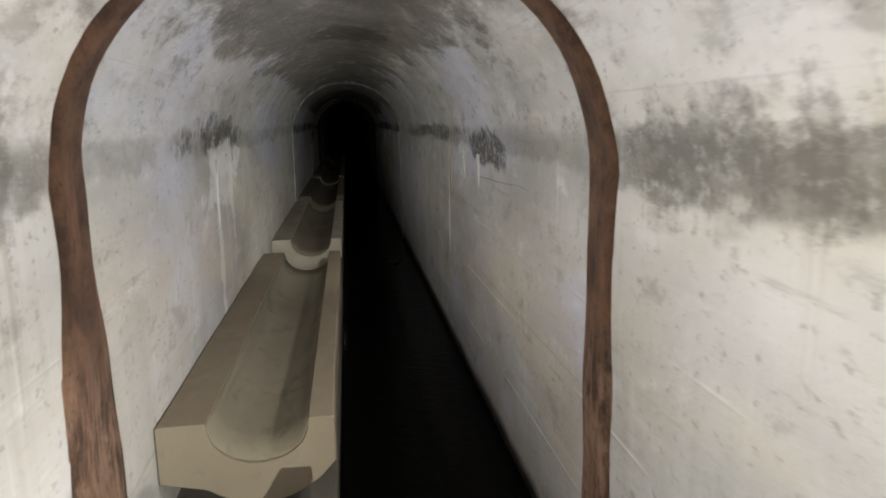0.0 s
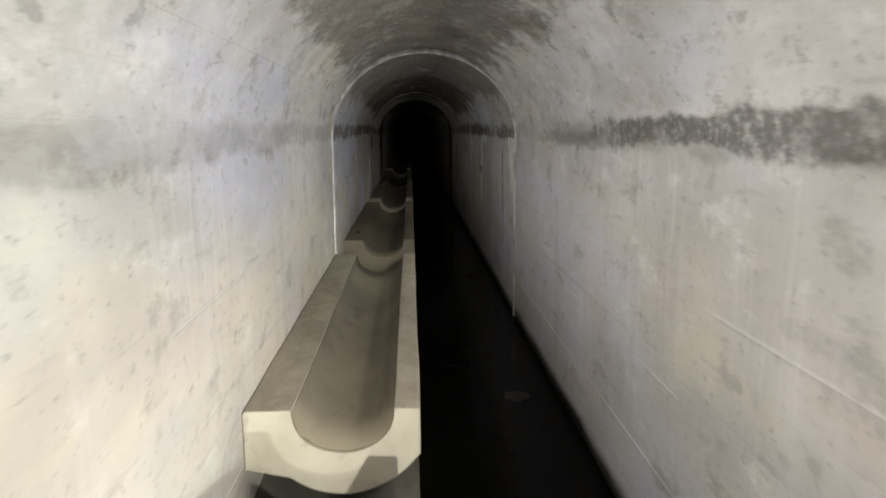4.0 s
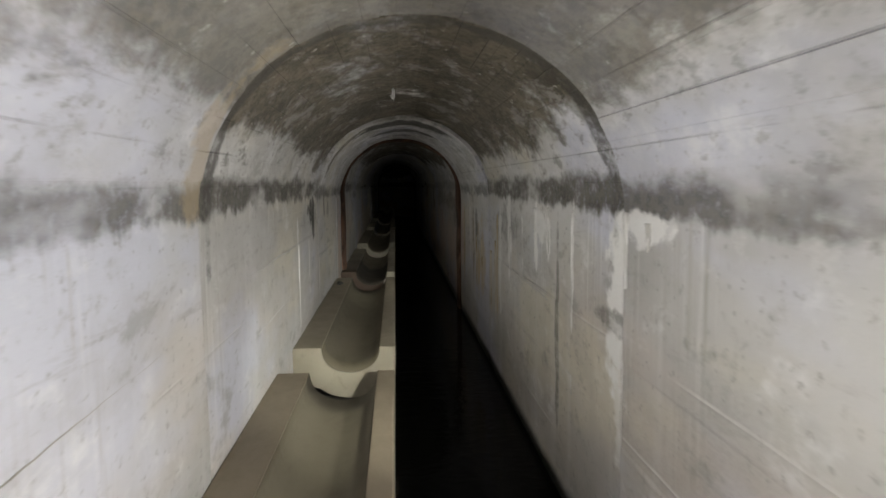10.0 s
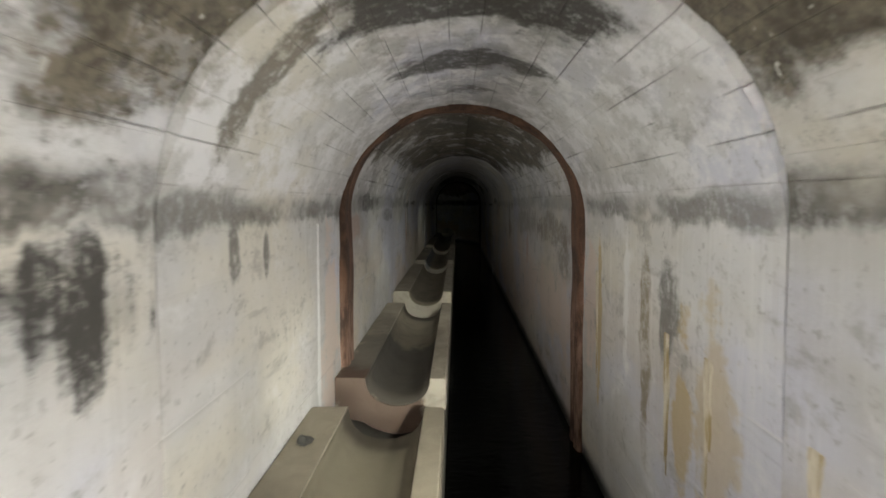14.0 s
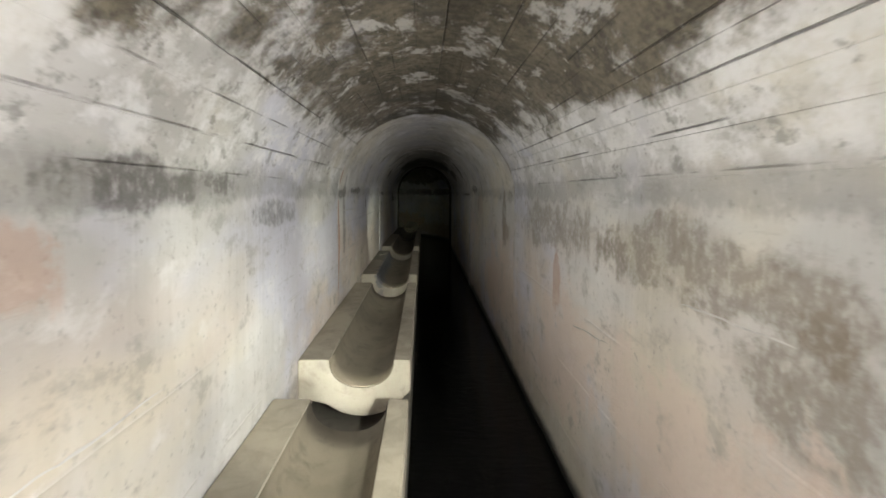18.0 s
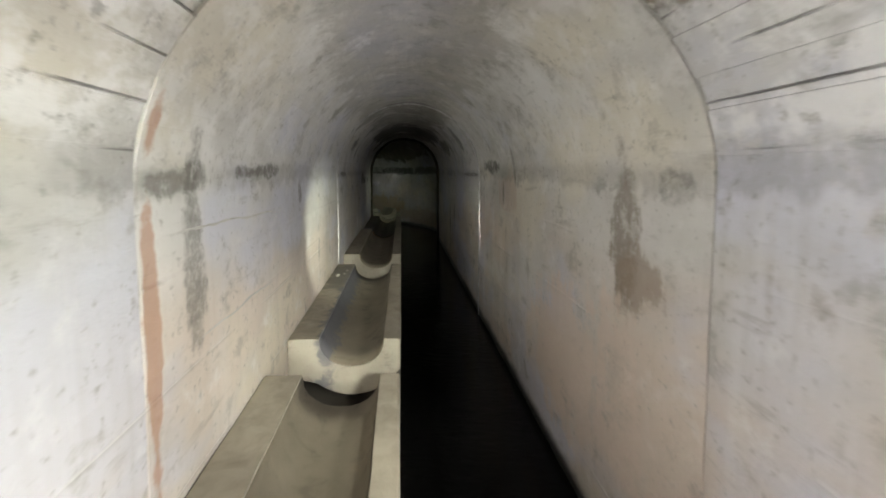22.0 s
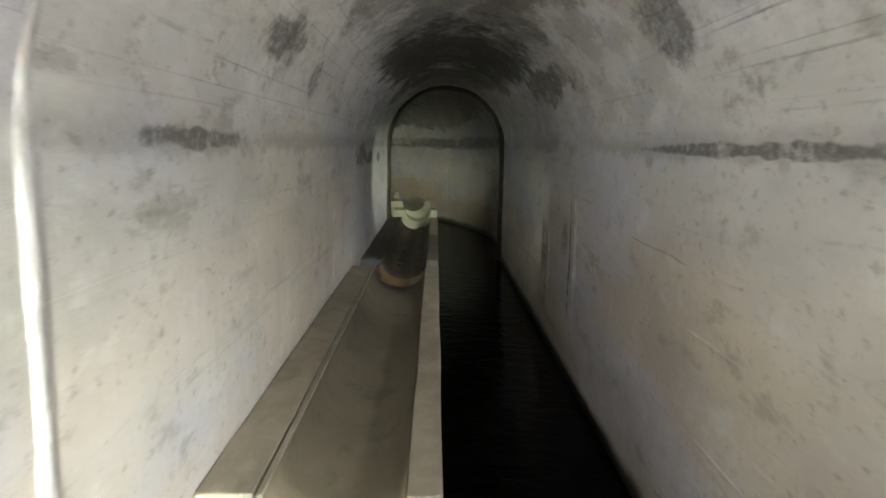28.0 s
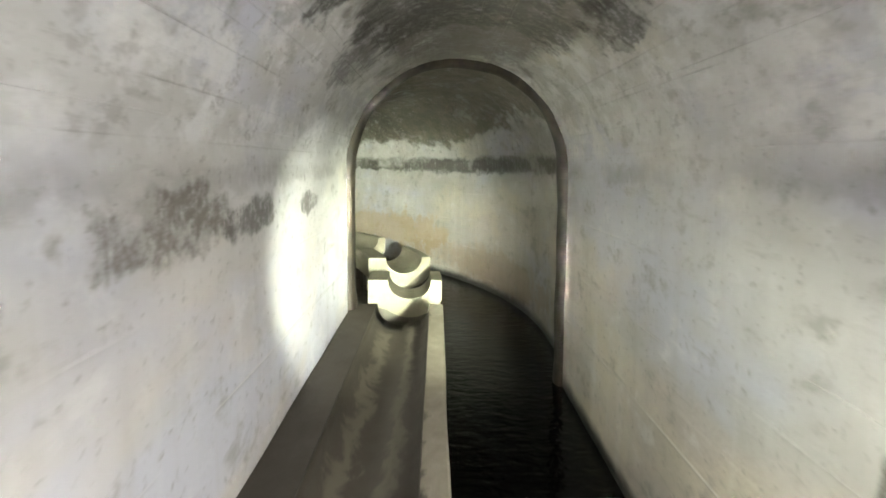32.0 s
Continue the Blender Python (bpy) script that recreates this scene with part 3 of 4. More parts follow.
# ---- the lining ----
LININGS = [
    lining("concrete_entry", 1, 0.1, 0.6, boards=0.15, crown=0.4, lime=0.3, tone=1.15, stains=[(1, -5.4, 1.45, 0.5, 0.14, GREY, 0.7), (-1, -5.5, 1.5, 0.5, 0.2, GREY, 0.6)]),
    lining("concrete_first", 3, 0.25, 0.35, 1.39, 1.50, 0.18, 0.12, 0.08, 0.7, 0.25, 1.88, 0.88, 0.45, [
        (-1, -2.75, 1.47, 0.85, 0.11, DARK, 0.85), (-1, -2.6, 1.36, 0.5, 0.10, LIME, 0.7), (-1, -2.65, 1.24, 0.45, 0.15, LIME, 0.65), (-1, -2.85, 1.0, 0.07, 0.40, LIME, 0.5), (-1, -2.4, 1.05, 0.05, 0.3, LIME, 0.45),
        (1, -3.15, 1.39, 0.55, 0.09, DARK, 0.9), (1, -2.5, 1.38, 0.35, 0.05, LIME, 0.35), (1, -1.92, 1.0, 0.035, 0.45, LIME, 0.9),
        (1, -1.95, 1.37, 0.05, 0.05, OCHRE, 0.7), (1, -1.0, 1.46, 1.6, 0.06, DARK, 0.75), (1, 0.6, 1.42, 0.9, 0.05, GREY, 0.5),
        (0, -2.4, 2.08, 0.35, 0.07, DARK, 0.8), (0, -0.6, 2.08, 0.8, 0.05, GREY, 0.6), (1, -2.2, 1.05, 0.8, 0.03, GREY, 0.2)]),
    lining("concrete_second", 5, 0.25, 0.85, 1.39, 1.50, 0.35, 0.5, 0.3, 0.65, 0.15, 1.74, 0.85, 0.6, [
        (1, 2.75, 1.2, 0.10, 0.25, LIME, 0.7), (1, 3.3, 0.9, 0.05, 0.5, GREY, 0.7), (-1, 2.7, 0.9, 0.03, 0.6, LIME, 0.6),
        (1, 4.85, 1.36, 0.25, 0.06, LIME, 0.9), (-1, 4.95, 1.6, 0.12, 0.25, (0.42, 0.32, 0.18), 0.5)]),
    lining("concrete_third", 7, 0.15, 0.97, 1.395, 1.52, 0.40, 0.25, 0.55, 0.95, 0.3, 1.71, 0.9, 0.45, [
        (1, 5.09, 1.12, 0.12, 0.36, LIME, 1.0), (1, 6.2, 1.24, 0.05, 0.18, LIME, 1.0), (1, 6.5, 1.2, 0.035, 0.22, LIME, 0.95), (1, 5.7, 1.05, 0.03, 0.35, LIME, 0.9), (1, 5.05, 1.37, 0.14, 0.06, LIME, 0.9), (1, 5.05, 0.75, 0.06, 0.25, LIME, 0.6),
        (1, 4.95, 1.0, 0.5, 0.05, GREY, 0.7), (1, 6.0, 0.8, 0.04, 0.55, GREY, 0.7), (1, 6.35, 1.28, 0.16, 0.1, LIME, 0.85),
        (1, 7.5, 1.2, 0.5, 0.15, GREY, 0.5), (1, 7.8, 0.95, 0.07, 0.4, LIME, 0.7), (1, 7.4, 1.12, 0.09, 0.3, LIME, 0.8), (1, 7.95, 0.9, 0.05, 0.4, OCHRE, 0.6),
        (-1, 8.12, 1.24, 0.34, 0.13, (0.035, 0.032, 0.027), 0.95), (-1, 7.3, 0.95, 0.05, 0.30, LIME, 0.9), (-1, 7.85, 0.9, 0.04, 0.25, LIME, 0.8),
        (0, 7.0, 2.08, 0.22, 0.04, LIME, 0.7), (0, 5.12, 1.75, 0.08, 0.5, DARK, 0.8)]),
    lining("concrete_fourth", 9, 0.15, 0.75, 1.38, 1.47, 0.30, 0.25, 0.55, 0.35, 0.8, 1.95, 0.95, 0.35, [
        (0, 8.85, 2.03, 0.28, 0.15, (0.04, 0.036, 0.028), 0.95), (0, 9.7, 2.05, 0.22, 0.10, (0.04, 0.036, 0.028), 0.9), (0, 10.4, 2.08, 0.2, 0.10, DARK, 0.85),
        (-1, 8.75, 1.75, 0.15, 0.22, (0.14, 0.12, 0.085), 0.85), (1, 9.6, 0.9, 0.07, 0.35, (0.22, 0.17, 0.09), 0.8), (1, 9.9, 1.05, 0.05, 0.25, LIME, 0.7), (1, 9.3, 1.0, 0.14, 0.22, GREY, 0.8), (1, 9.15, 0.75, 0.12, 0.3, OCHRE, 0.75),
        (1, 8.85, 0.8, 0.16, 0.35, OCHRE, 0.5), (-1, 10.55, 0.85, 0.24, 0.5, PINK, 0.85), (-1, 10.24, 0.85, 0.04, 0.55, LIME, 0.95),
        (1, 10.7, 0.95, 0.18, 0.4, PINK, 0.8), (1, 10.45, 0.85, 0.05, 0.5, OCHRE, 0.75), (-1, 9.0, 1.3, 0.06, 0.12, GREY, 0.8), (-1, 9.35, 1.28, 0.05, 0.1, GREY, 0.8)]),
    lining("concrete_fifth", 11, 0.6, 0.35, 1.40, 1.52, 0.1, 0.15, 1.0, 0.92, 0.7, 1.78, 0.92, 0.45, [
        (1, 12.3, 1.24, 0.9, 0.13, BROWN, 0.7), (1, 11.7, 1.05, 0.35, 0.14, BROWN, 0.7), (1, 14.3, 1.25, 1.2, 0.16, BROWN, 0.6),
        (1, 14.1, 0.95, 0.12, 0.22, RUSTY, 0.5), (1, 13.9, 0.6, 0.9, 0.3, PINK, 0.7), (1, 12.2, 0.7, 0.9, 0.3, PINK, 0.7),
        (-1, 12.4, 1.45, 0.8, 0.07, DARK, 0.7), (-1, 11.5, 1.3, 0.2, 0.09, RUSTY, 0.4), (-1, 13.6, 1.33, 0.6, 0.07, GREY, 0.6),
        (0, 15.7, 2.05, 0.22, 0.10, DARK, 0.9), (0, 14.9, 2.07, 0.25, 0.07, DARK, 0.7), (0, 12.2, 2.08, 0.6, 0.1, DARK, 0.75)]),
    lining("concrete_sixth", 13, 0.6, 0.25, 1.38, 1.47, 0.06, 0.12, 0.05, 0.35, 0.35, 1.98, 1.0, 0.4, [
        (1, 20.15, 1.48, 0.5, 0.055, DARK, 0.85), (1, 16.6, 1.25, 0.14, 0.25, BROWN, 0.75), (1, 16.4, 1.1, 0.3, 0.1, (0.26, 0.2, 0.15), 0.7),
        (1, 19.3, 1.3, 0.4, 0.14, RUSTY, 0.25), (1, 18.95, 1.46, 0.05, 0.12, GREY, 0.6), (1, 19.5, 1.28, 0.04, 0.07, GREY, 0.7), (1, 17.3, 0.6, 0.9, 0.35, PINK, 0.7),
        (-1, 16.35, 1.2, 0.1, 0.35, GREY, 0.6), (-1, 15.98, 0.9, 0.05, 0.6, RUSTY, 0.7), (-1, 17.3, 1.44, 0.6, 0.04, GREY, 0.85),
        (-1, 16.2, 1.42, 0.4, 0.05, GREY, 0.7), (-1, 18.6, 1.3, 0.08, 0.10, GREY, 0.7), (0, 21.2, 2.08, 0.3, 0.05, DARK, 0.6), (1, 16.2, 1.40, 0.15, 0.06, GREY, 0.6)]),
    lining("concrete_seventh", 15, 0.3, 0.3, 1.37, 1.44, 0.06, 0.1, 0.3, 0.55, 0.7, 1.97, 1.0, 0.45, [
        (0, 25.4, 2.05, 1.3, 0.20, (0.04, 0.036, 0.028), 0.93), (0, 27.6, 2.1, 0.7, 0.10, GREY, 0.7), (1, 24.6, 1.78, 0.8, 0.12, (0.14, 0.13, 0.10), 0.9),
        (-1, 25.65, 1.31, 0.38, 0.08, (0.16, 0.145, 0.12), 0.9), (-1, 26.3, 1.28, 0.3, 0.06, GREY, 0.8), (-1, 27.2, 1.27, 0.2, 0.05, GREY, 0.8),
        (-1, 24.1, 0.77, 0.02, 0.30, LIME, 0.95), (1, 25.2, 0.65, 0.16, 0.22, BROWN, 0.75), (1, 24.45, 0.83, 0.12, 0.14, BROWN, 0.75),
        (1, 24.1, 0.78, 0.05, 0.35, LIME, 0.75), (1, 25.0, 0.55, 0.05, 0.25, LIME, 0.5), (1, 22.0, 1.40, 1.0, 0.02, DARK, 0.7),
        (-1, 22.5, 1.75, 0.25, 0.12, DARK, 0.75), (-1, 23.2, 1.68, 0.12, 0.1, DARK, 0.7), (1, 22.3, 1.8, 0.2, 0.12, DARK, 0.7), (1, 24.25, 0.81, 0.03, 0.35, DARK, 0.85), (1, 25.30, 0.65, 0.03, 0.35, GREY, 0.8), (-1, 21.9, 1.41, 0.4, 0.03, GREY, 0.8),
        (0, 27.0, 2.05, 0.5, 0.12, DARK, 0.8), (-1, 27.3, 1.88, 0.35, 0.10, DARK, 0.7), (1, 26.6, 1.92, 0.4, 0.10, DARK, 0.8)]),
]
for i, (start, end, wider, rise, kind) in enumerate(BLOCKS):
    wall(f"wall_left_{i + 1}", -1, start + 0.005, end - 0.005, LININGS[i], seed=3 * i)
    wall(f"wall_right_{i + 1}", 1, start + 0.005, end - 0.005, LININGS[i], seed=3 * i)
    vault(f"ceiling_{i + 1}", start + 0.005, end - 0.005, wider, rise, LININGS[i], boards=BOARDS[kind], seed=i)
BEND_WALL = lining("concrete_bend", 17, 0.2, 0.95, 1.36, 1.52, 0.15, 0.3, 0.1, 0.8, 0.3, 1.75, 0.95, 0.35, [
    (0, 34.4, 0.52, 1.7, 0.26, (0.45, 0.33, 0.15), 0.6), (0, 31.8, 0.28, 2.2, 0.24, (0.36, 0.25, 0.13), 0.45), (0, 32.6, 1.42, 1.5, 0.10, DARK, 0.9)])
BEND_END = BEND_Y + BEND_R * radians(75)
wall("wall_bend_inner", -1, 28.66, BEND_END, BEND_WALL, BEND_IN)
wall("wall_bend_outer", 1, 28.66, BEND_END, BEND_WALL, BEND_OUT)
vault("ceiling_bend", 28.66, BEND_END, 0.0, 0.74, BEND_WALL, (BEND_OUT + BEND_IN) / 2, (BEND_OUT - BEND_IN) / 2)


def end_wall(name, s, turn_s):
    ring = [axis_point(s, -1.1, -0.35), axis_point(s, 1.1, -0.35), axis_point(s, 1.1, 2.5), axis_point(s, -1.1, 2.5)]
    far = [axis_point(turn_s, -1.1, -0.35), axis_point(turn_s, 1.1, -0.35), axis_point(turn_s, 1.1, 2.5), axis_point(turn_s, -1.1, 2.5)]
    return tagged(swept(name, [ring, far], BEND_WALL), kind="structure")


end_wall("wall_back", -10.25, -10.0)
end_wall("wall_end", BEND_END, BEND_END + 0.25)

seal_ring("trim_rusty_ring_1", -4.88, 0.18, 0.034, RUST, HALF + 0.002, 0.662, 0.22, 0.45, "rust-brown seal over a joint in the lining", 1, 0.75)
seal_ring("trim_white_ring_1", 2.51, 0.030, 0.012, SEAL, HALF - 0.004, 0.632, 0.35, 0.52, "white lime-crusted seal over a joint in the lining", 2)
seal_ring("trim_rusty_ring_2", 11.03, 0.30, 0.04, RUST, HALF - 0.002, 0.620, 0.25, 0.45, "rust-brown seal over a joint in the lining", 3, 0.5)
seal_ring("trim_white_ring_2", 21.10, 0.034, 0.008, SEAL, HALF - 0.004, 0.688, 0.35, 0.52, "white lime-crusted seal over a joint in the lining", 4)
seal_ring("trim_tarred_ring", 28.60, 0.19, 0.045, TAR, HALF - 0.002, 0.70, 0.3, 0.45, "dark tarred seal before the bend of the tunnel", 5)

# ---- lips and cracks between the lifts of the walls ----
def pour_line(side, start, end, z0, z1, material, high, seed):
    """A lip of grout or an open crack along a wall, where two lifts of concrete meet."""
    rows = []
    for s in steps_between(start, end, 0.04):
        u = (s - start) / (end - start)
        z = z0 + (z1 - z0) * u + 0.010 * noise.noise(Vector((s * 3.0, seed, 0))) + 0.004 * noise.noise(Vector((s * 14.0, seed, 4)))
        h = high * (0.35 + 0.9 * abs(noise.noise(Vector((s * 6.0, seed, 8))))) * min(1.0, 8 * u + 0.1, 8 * (1 - u) + 0.1)
        d = 0.35 * h + 0.0015
        x = HALF + 0.009
        rows.append([(side * x, s, z + h), (side * (x - 0.009 - 0.3 * d), s, z + 0.7 * h), (side * (x - 0.009 - d), s, z - 0.3 * h), (side * (x - 0.009), s, z - h), (side * x, s, z - h)])
    return tagged(swept("trim_pour_line", rows, material), kind="structure")


for k, (side, a, b, z0, z1, dark, high) in enumerate([
        (1, -4.1, -2.95, 1.27, 1.24, True, 0.005), (1, 16.2, 16.68, 1.03, 0.93, True, 0.004), (1, 22.3, 22.98, 1.03, 1.04, True, 0.0025), (1, 13.0, 13.7, 0.86, 0.80, True, 0.006),
        (1, 0.9, 2.0, 1.08, 1.05, True, 0.0025), (-1, 3.6, 4.6, 1.02, 1.05, True, 0.0025),
        (-1, 22.0, 24.0, 1.22, 1.205, False, 0.008), (-1, 16.1, 17.7, 1.28, 1.25, False, 0.007), (-1, 16.4, 17.6, 0.93, 0.92, False, 0.007), (-1, 11.4, 12.4, 0.93, 0.91, False, 0.006),
        (1, 11.35, 12.3, 1.15, 1.13, False, 0.006), (-1, 5.6, 7.9, 1.10, 1.12, False, 0.008), (-1, 5.8, 7.4, 0.82, 0.83, False, 0.008), (1, 23.2, 25.6, 0.95, 0.97, False, 0.005),
        (-1, 21.6, 23.5, 0.86, 0.88, False, 0.006), (1, 6.0, 8.2, 0.90, 0.93, False, 0.006)]):
    pour_line(side, a, b, z0, z1, MORTAR if dark else GROUT, high, 11 * k)


# ---- water ----
def water_sheet():
    stations = [-10.0, 0.0, 10.0, 20.0, 28.6] + steps_between(28.7, BEND_END, 0.4)
    rows = []
    for s in stations:
        half = HALF + 0.05 if s < 28.65 else BEND_IN + 0.05
        rows.append([axis_point(s, -half, 0), axis_point(s, half, 0), axis_point(s, half, -0.25), axis_point(s, -half, -0.25)])
    return tagged(swept("water", rows, WATER), "still black water standing in the tunnel", "water", kind="structure")


water_sheet()

# ---- channel ----
RIGHT, LEFT, BOWL_X, BOWL_R = -0.085, -0.699, -0.352, 0.178


def channel_profile(top, groove):
    """Section of a half-round channel piece, with square shoulders and a rounded belly."""
    pts = [(LEFT, top - 0.008), (LEFT + 0.008, top)]
    if groove:
        x = BOWL_X - BOWL_R - 0.02
        pts += [(x - 0.005, top), (x - 0.002, top - 0.014), (x + 0.002, top - 0.014), (x + 0.005, top - 0.002)]
    for i in range(17):
        a = math.pi * (1 - i / 16)
        pts.append((BOWL_X + BOWL_R * math.cos(a), top - 0.158 * math.sin(a) ** 0.85))
    pts += [(RIGHT - 0.008, top), (RIGHT, top - 0.008), (RIGHT, top - 0.17)]
    for i in range(1, 12):
        a = radians(-38 - (180 - 38 - 44) * i / 12)
        pts.append((BOWL_X + 0.31 * math.cos(a), top - 0.005 + 0.31 * math.sin(a)))
    pts.append((LEFT, top - 0.215))
    return pts


def channel_piece(start, end, top, label, seed, groove=False, silted=True, ridge=0.0):
    """A piece of the channel with the silt that lies in it."""
    rows, bed = [], []
    prof = channel_profile(top, groove)
    stations = steps_between(start, end, 0.25)
    for s in stations:
        wob = lambda x, z: axis_point(s, x + 0.004 * noise.noise(Vector((s * 2, x * 5, seed))), z + 0.004 * noise.noise(Vector((s * 2.3, x * 7, seed + 9))))
        rows.append([wob(x, z) for x, z in prof])
        ring = []
        for r in (0.0, 0.012):
            for i in range(13):
                a = math.pi * (0.985 - 0.97 * i / 12) if r == 0.0 else math.pi * (0.015 + 0.97 * i / 12)
                lift = (0.004 + 0.006 * math.sin(a) ** 4 + 0.002 * noise.noise(Vector((s * 3, a * 2, seed)))) if r == 0.0 else -0.004
                lift += ridge * math.exp(-((a - 1.2) / 0.2) ** 2) * (1 + 0.4 * noise.noise(Vector((s * 2.5, seed, 1)))) if r == 0.0 else 0.0
                ring.append(axis_point(min(max(s, start + 0.014), end - 0.014), BOWL_X + (BOWL_R - lift) * math.cos(a), top - 0.158 * math.sin(a) ** 0.85 + lift))
        bed.append(ring)
    # worn edges at both ends
    for edge, along in ((rows[0], 0.007), (rows[-1], -0.007)):
        worn = []
        for p in edge:
            outer = abs(p.x - BOWL_X) > BOWL_R + 0.012 or p.z < top - 0.17
            inward = (Vector((BOWL_X, p.y, top - 0.12)) - p).normalized() * (0.004 + 0.006 * abs(noise.noise(p * 14)))
            worn.append(p + inward if outer and start < BEND_Y - 1 else p.copy())
        for p in edge:
            p.y += along
        rows.insert(0 if along > 0 else len(rows), worn)
    ob = tagged(swept("channel_piece", rows, TROUGH if silted else CLEAN_LIT), label, "drain channel", "half-round channel pieces along the wall")
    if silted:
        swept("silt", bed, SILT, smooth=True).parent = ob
    return ob


# front, far end, height of the top
PALE = "pale grey precast concrete half-round channel piece"
PIECES = [
    (-8.3, -5.0, 0.52, PALE, False), (-4.36, -1.13, 0.52, PALE, False), (-0.535, 2.50, 0.522, PALE, False), (3.17, 6.34, 0.52, PALE, False),
    (6.90, 10.05, 0.515, PALE, False), (10.65, 13.50, 0.495, "concrete channel piece stained rust-brown at its front end", False),
    (14.12, 17.34, 0.525, PALE, False), (17.97, 21.03, 0.535, "concrete channel piece with blue-grey algae inside", False),
    (21.70, 24.95, 0.550, "concrete channel piece cracked along its shoulder", True),
    (25.49, 28.72, 0.505, "concrete channel piece dark with mud and rust", False),
]
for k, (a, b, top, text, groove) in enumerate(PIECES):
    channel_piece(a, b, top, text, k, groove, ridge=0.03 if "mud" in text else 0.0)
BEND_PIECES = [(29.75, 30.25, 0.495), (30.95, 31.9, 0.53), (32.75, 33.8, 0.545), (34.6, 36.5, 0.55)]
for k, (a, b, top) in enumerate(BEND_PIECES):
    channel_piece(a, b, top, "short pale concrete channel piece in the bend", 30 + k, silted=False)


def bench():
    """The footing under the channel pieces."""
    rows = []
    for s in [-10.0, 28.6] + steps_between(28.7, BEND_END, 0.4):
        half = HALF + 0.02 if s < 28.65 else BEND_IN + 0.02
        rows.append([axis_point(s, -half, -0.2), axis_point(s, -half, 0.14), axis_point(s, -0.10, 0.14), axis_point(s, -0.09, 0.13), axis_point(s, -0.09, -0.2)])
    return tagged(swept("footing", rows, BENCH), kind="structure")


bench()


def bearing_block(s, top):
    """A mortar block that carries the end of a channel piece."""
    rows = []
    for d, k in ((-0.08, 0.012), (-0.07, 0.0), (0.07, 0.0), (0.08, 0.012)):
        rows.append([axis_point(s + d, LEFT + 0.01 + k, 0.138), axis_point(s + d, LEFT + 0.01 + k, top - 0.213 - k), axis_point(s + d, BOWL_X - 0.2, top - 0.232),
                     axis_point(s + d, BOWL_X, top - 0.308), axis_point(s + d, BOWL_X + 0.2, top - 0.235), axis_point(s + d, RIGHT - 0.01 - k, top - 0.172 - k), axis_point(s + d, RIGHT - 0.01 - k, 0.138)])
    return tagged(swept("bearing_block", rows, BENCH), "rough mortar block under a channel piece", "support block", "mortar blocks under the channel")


for a, b, top, *_ in PIECES + BEND_PIECES:
    bearing_block(a + 0.75, top)
    bearing_block(b - 0.40, top)


def stone(x, y, size, seed):
    """A wet stone that breaks the water's surface."""
    bm = bmesh.new()
    bmesh.ops.create_icosphere(bm, subdivisions=3, radius=size)
    for v in bm.verts:
        k = 1 + 0.35 * noise.noise(v.co * (2.2 / size) * 0.5 + Vector((seed, 0, 0))) + 0.12 * noise.noise(v.co * (5 / size) * 0.5 + Vector((0, seed, 0)))
        v.co = Vector((v.co.x * k, v.co.y * 1.25 * k, v.co.z * 0.55 * k))
    me = bpy.data.meshes.new("stone")
    bm.to_mesh(me)
    bm.free()
    me.materials.append(STONE)
    ob = new("stone", me)
    ob.location = (x, y, -0.012)
    return tagged(ob, "dark wet stone lying in the black water", "stone", "stones in the water")


stone(0.46, 0.82, 0.07, 1), stone(0.48, 4.05, 0.05, 3), stone(0.43, 5.7, 0.045, 6)


def lime_crust(x, y, top, drops, seed):
    """Lime that has come out of a crack in the crown: a thin ridge with small hardened drops."""
    rng = random.Random(seed)
    rows = []
    for s in steps_between(y - 0.05, y + 0.07 * drops, 0.02):
        w = 0.006 + 0.016 * abs(noise.noise(Vector((s * 9, seed, 0))))
        off = 0.015 * noise.noise(Vector((s * 5, 0, seed)))
        h = 0.003 + 0.006 * abs(noise.noise(Vector((s * 14, 2, seed))))
        rows.append([(x + off - w, s, top + 0.02), (x + off - w, s, top), (x + off, s, top - h), (x + off + w, s, top), (x + off + w, s, top + 0.02)])
    ob = tagged(swept("lime_crust", rows, SEAL), "white lime crust dripping from a crack in the vault", "mineral crust")
    for k in range(drops):
        px, py = x + rng.uniform(-0.01, 0.01), y + 0.07 * k + rng.uniform(-0.02, 0.02)
        length, r = rng.uniform(0.012, 0.03), rng.uniform(0.003, 0.007)
        rings = []
        for q in range(5):
            k_r = r * (1.5, 1.0, 0.8, 0.6, 0.25)[q]
            rings.append([(px + k_r * math.cos(c * math.pi / 4), py + k_r * math.sin(c * math.pi / 4), top + 0.004 - (length + 0.004) * q / 4) for c in range(8)])
        swept("drop", rings, SEAL, smooth=True).parent = ob
    return ob


lime_crust(-0.07, 6.80, 2.030, 6, 5)


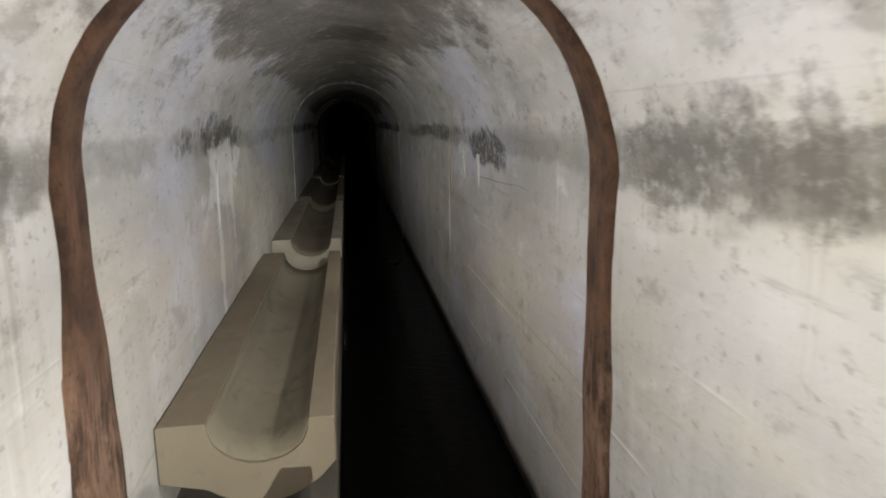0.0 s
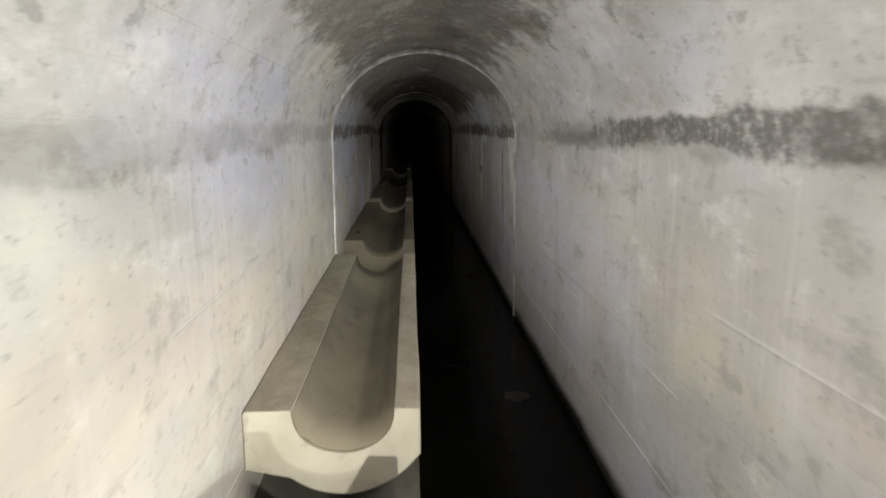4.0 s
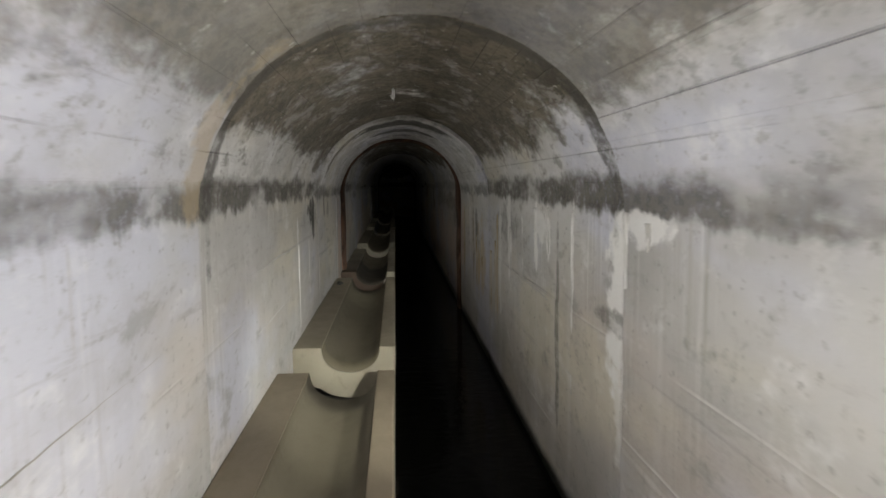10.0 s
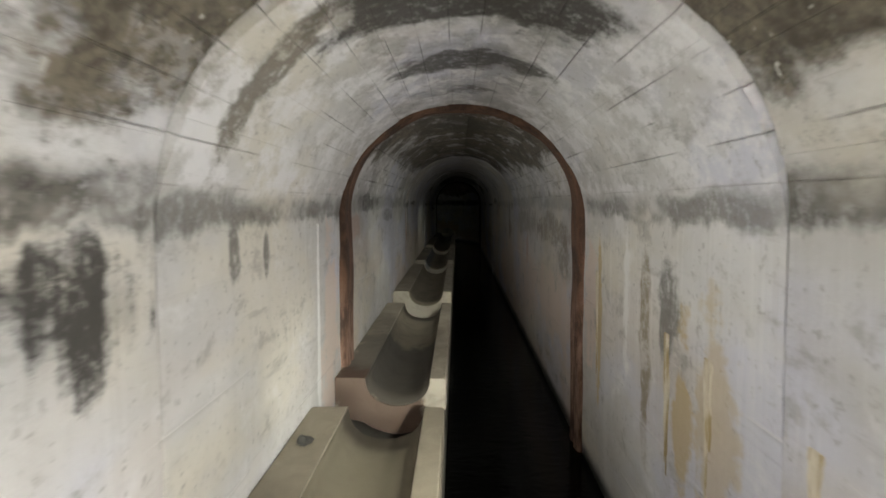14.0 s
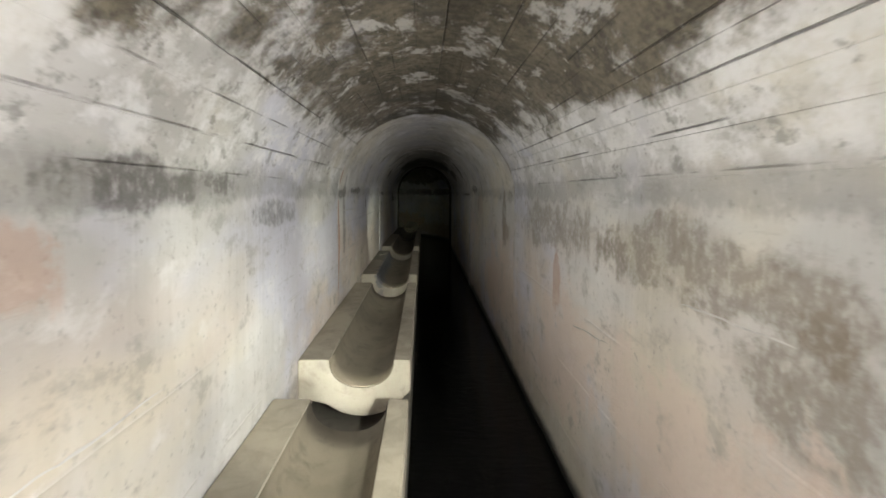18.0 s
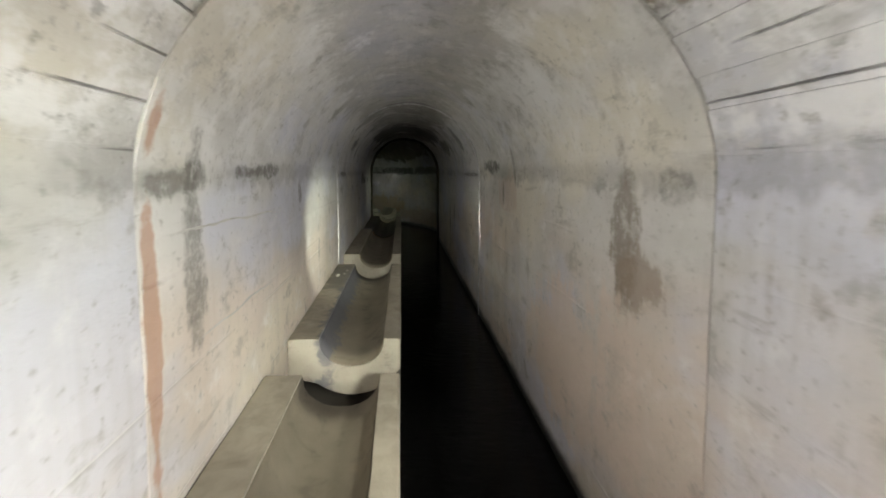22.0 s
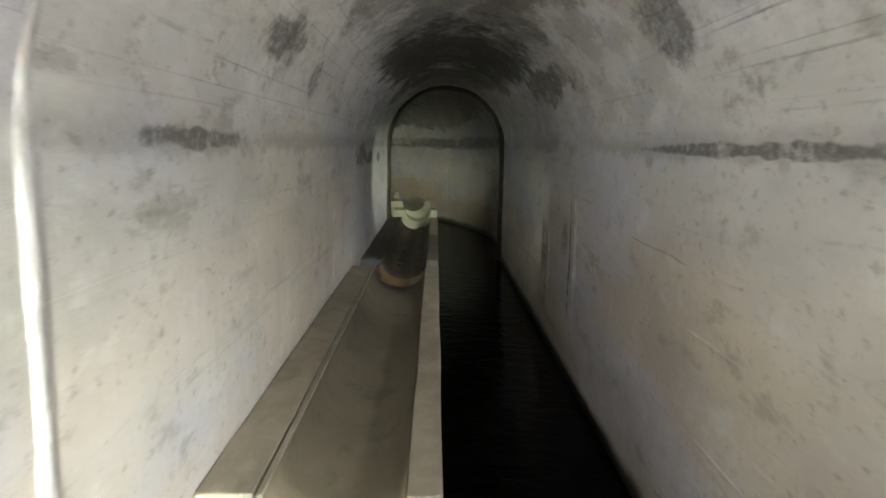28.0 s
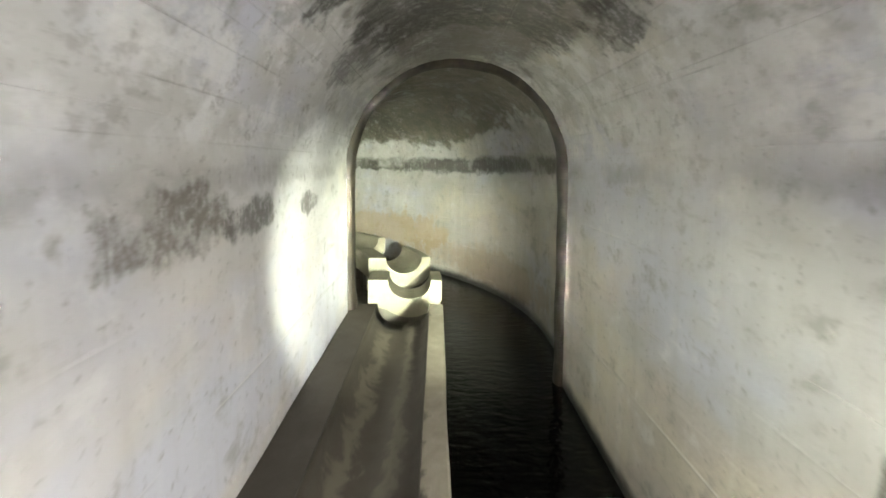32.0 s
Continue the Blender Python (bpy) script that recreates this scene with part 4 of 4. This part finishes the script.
def lime_run(side, y, top, length, width, material, seed, label="white lime run hardened on the concrete wall"):
    """A run of lime down a wall: a thin raised tongue with an uneven outline, split into strands towards its end."""
    rng = random.Random(seed)
    verts, faces = [], []
    for strand in range(rng.randint(2, 4)):
        off, long = rng.uniform(-0.5, 0.5) * width, length * rng.uniform(0.45, 1.0)
        wide = width * rng.uniform(0.25, 0.5)
        n, base = 14, len(verts)
        for k in range(n + 1):
            u = k / n
            z = top - long * u
            w = wide * (1 - 0.75 * u) * (0.7 + 0.9 * abs(noise.noise(Vector((u * 7, seed, strand)))))
            mid = y + off * (1 - 0.4 * u) + 0.012 * noise.noise(Vector((u * 4, seed * 3, strand)))
            d = 0.003 + (0.007 * (1 - u) + 0.003) * (0.6 + 0.6 * abs(noise.noise(Vector((u * 9, strand, seed)))))
            face = side * (HALF + 0.010)
            for q, r in ((-1.0, 0.0), (-0.55, 0.8), (0.0, 1.0), (0.55, 0.8), (1.0, 0.0)):
                verts.append((face - side * (0.008 + d * r) if r else face, mid + q * w, z))
        for k in range(n):
            for q in range(4):
                a = base + 5 * k + q
                faces.append((a, a + 1, a + 6, a + 5))
        faces += [tuple(base + q for q in range(5)), tuple(base + 5 * n + q for q in range(5))]
    ob = mesh_object("lime_run", verts, faces, material, True)
    return tagged(ob, label, "mineral crust", "lime runs on the walls")


# side, place, top, length, width
for k, run in enumerate([
        (1, 2.62, 1.39, 0.62, 0.07), (1, 2.76, 1.40, 0.42, 0.05), (1, 2.90, 1.395, 0.26, 0.05), (1, 2.53, 1.30, 0.9, 0.03),
        (1, 5.02, 1.395, 0.42, 0.10), (1, 4.80, 1.37, 0.16, 0.04), (1, 5.72, 1.37, 0.85, 0.025), (1, 6.20, 1.37, 0.30, 0.07), (1, 6.52, 1.36, 0.34, 0.05), (1, 6.9, 1.30, 0.5, 0.02),
        (1, 7.35, 1.20, 0.45, 0.05), (1, 7.75, 1.10, 0.5, 0.06), (-1, 7.30, 1.10, 0.55, 0.02), (-1, -2.85, 1.36, 0.5, 0.06), (-1, -2.5, 1.37, 0.35, 0.06),
        (1, -3.0, 1.36, 0.25, 0.06), (-1, 24.1, 1.07, 0.58, 0.018), (1, 24.12, 1.12, 0.62, 0.03), (1, 25.0, 0.80, 0.4, 0.025), (1, -2.55, 1.37, 0.2, 0.07), (-1, 10.24, 1.35, 0.9, 0.03)]):
    lime_run(*run, LIME_RUN, 50 + k)
for k, run in enumerate([(1, -1.95, 1.38, 0.85, 0.06), (1, 8.05, 1.05, 0.6, 0.07), (1, 8.30, 0.95, 0.55, 0.06), (1, 8.9, 1.0, 0.5, 0.05), (1, 9.3, 1.0, 0.55, 0.05), (1, 10.5, 1.1, 0.7, 0.04)]):
    lime_run(*run, OCHRE_RUN, 90 + k, "ochre-stained lime run hardened on the concrete wall")


def crumb(x, y, z, size, material, label, seed):
    """A broken crumb of mortar lying on the channel."""
    bm = bmesh.new()
    bmesh.ops.create_icosphere(bm, subdivisions=2, radius=size)
    for v in bm.verts:
        k = 1 + 0.5 * noise.noise(v.co * (1.1 / size) + Vector((seed, 3, 0)))
        v.co = Vector((v.co.x * k, v.co.y * 1.5 * k, max(-0.45 * size, v.co.z * 0.7 * k)))
    me = bpy.data.meshes.new("mortar_crumb")
    bm.to_mesh(me)
    bm.free()
    me.materials.append(material)
    ob = new("mortar_crumb", me)
    ob.location = (x, y, z + 0.44 * size)
    return tagged(ob, label, "rubble", "crumbs of mortar on the channel")


for k, (dx, dy, s) in enumerate([(0.0, 0.0, 0.020), (0.05, 0.10, 0.012), (0.06, 0.3, 0.010)]):
    crumb(-0.63 + dx, 20.25 + dy, 0.535, s, MORTAR, "pale crumb of mortar on the channel's shoulder", k)
crumb(-0.62, 9.55, 0.515, 0.03, STONE, "dark crumb of mortar on the channel's shoulder", 11)
crumb(-0.60, 3.6, 0.52, 0.016, STONE, "dark crumb of mortar on the channel's shoulder", 12)
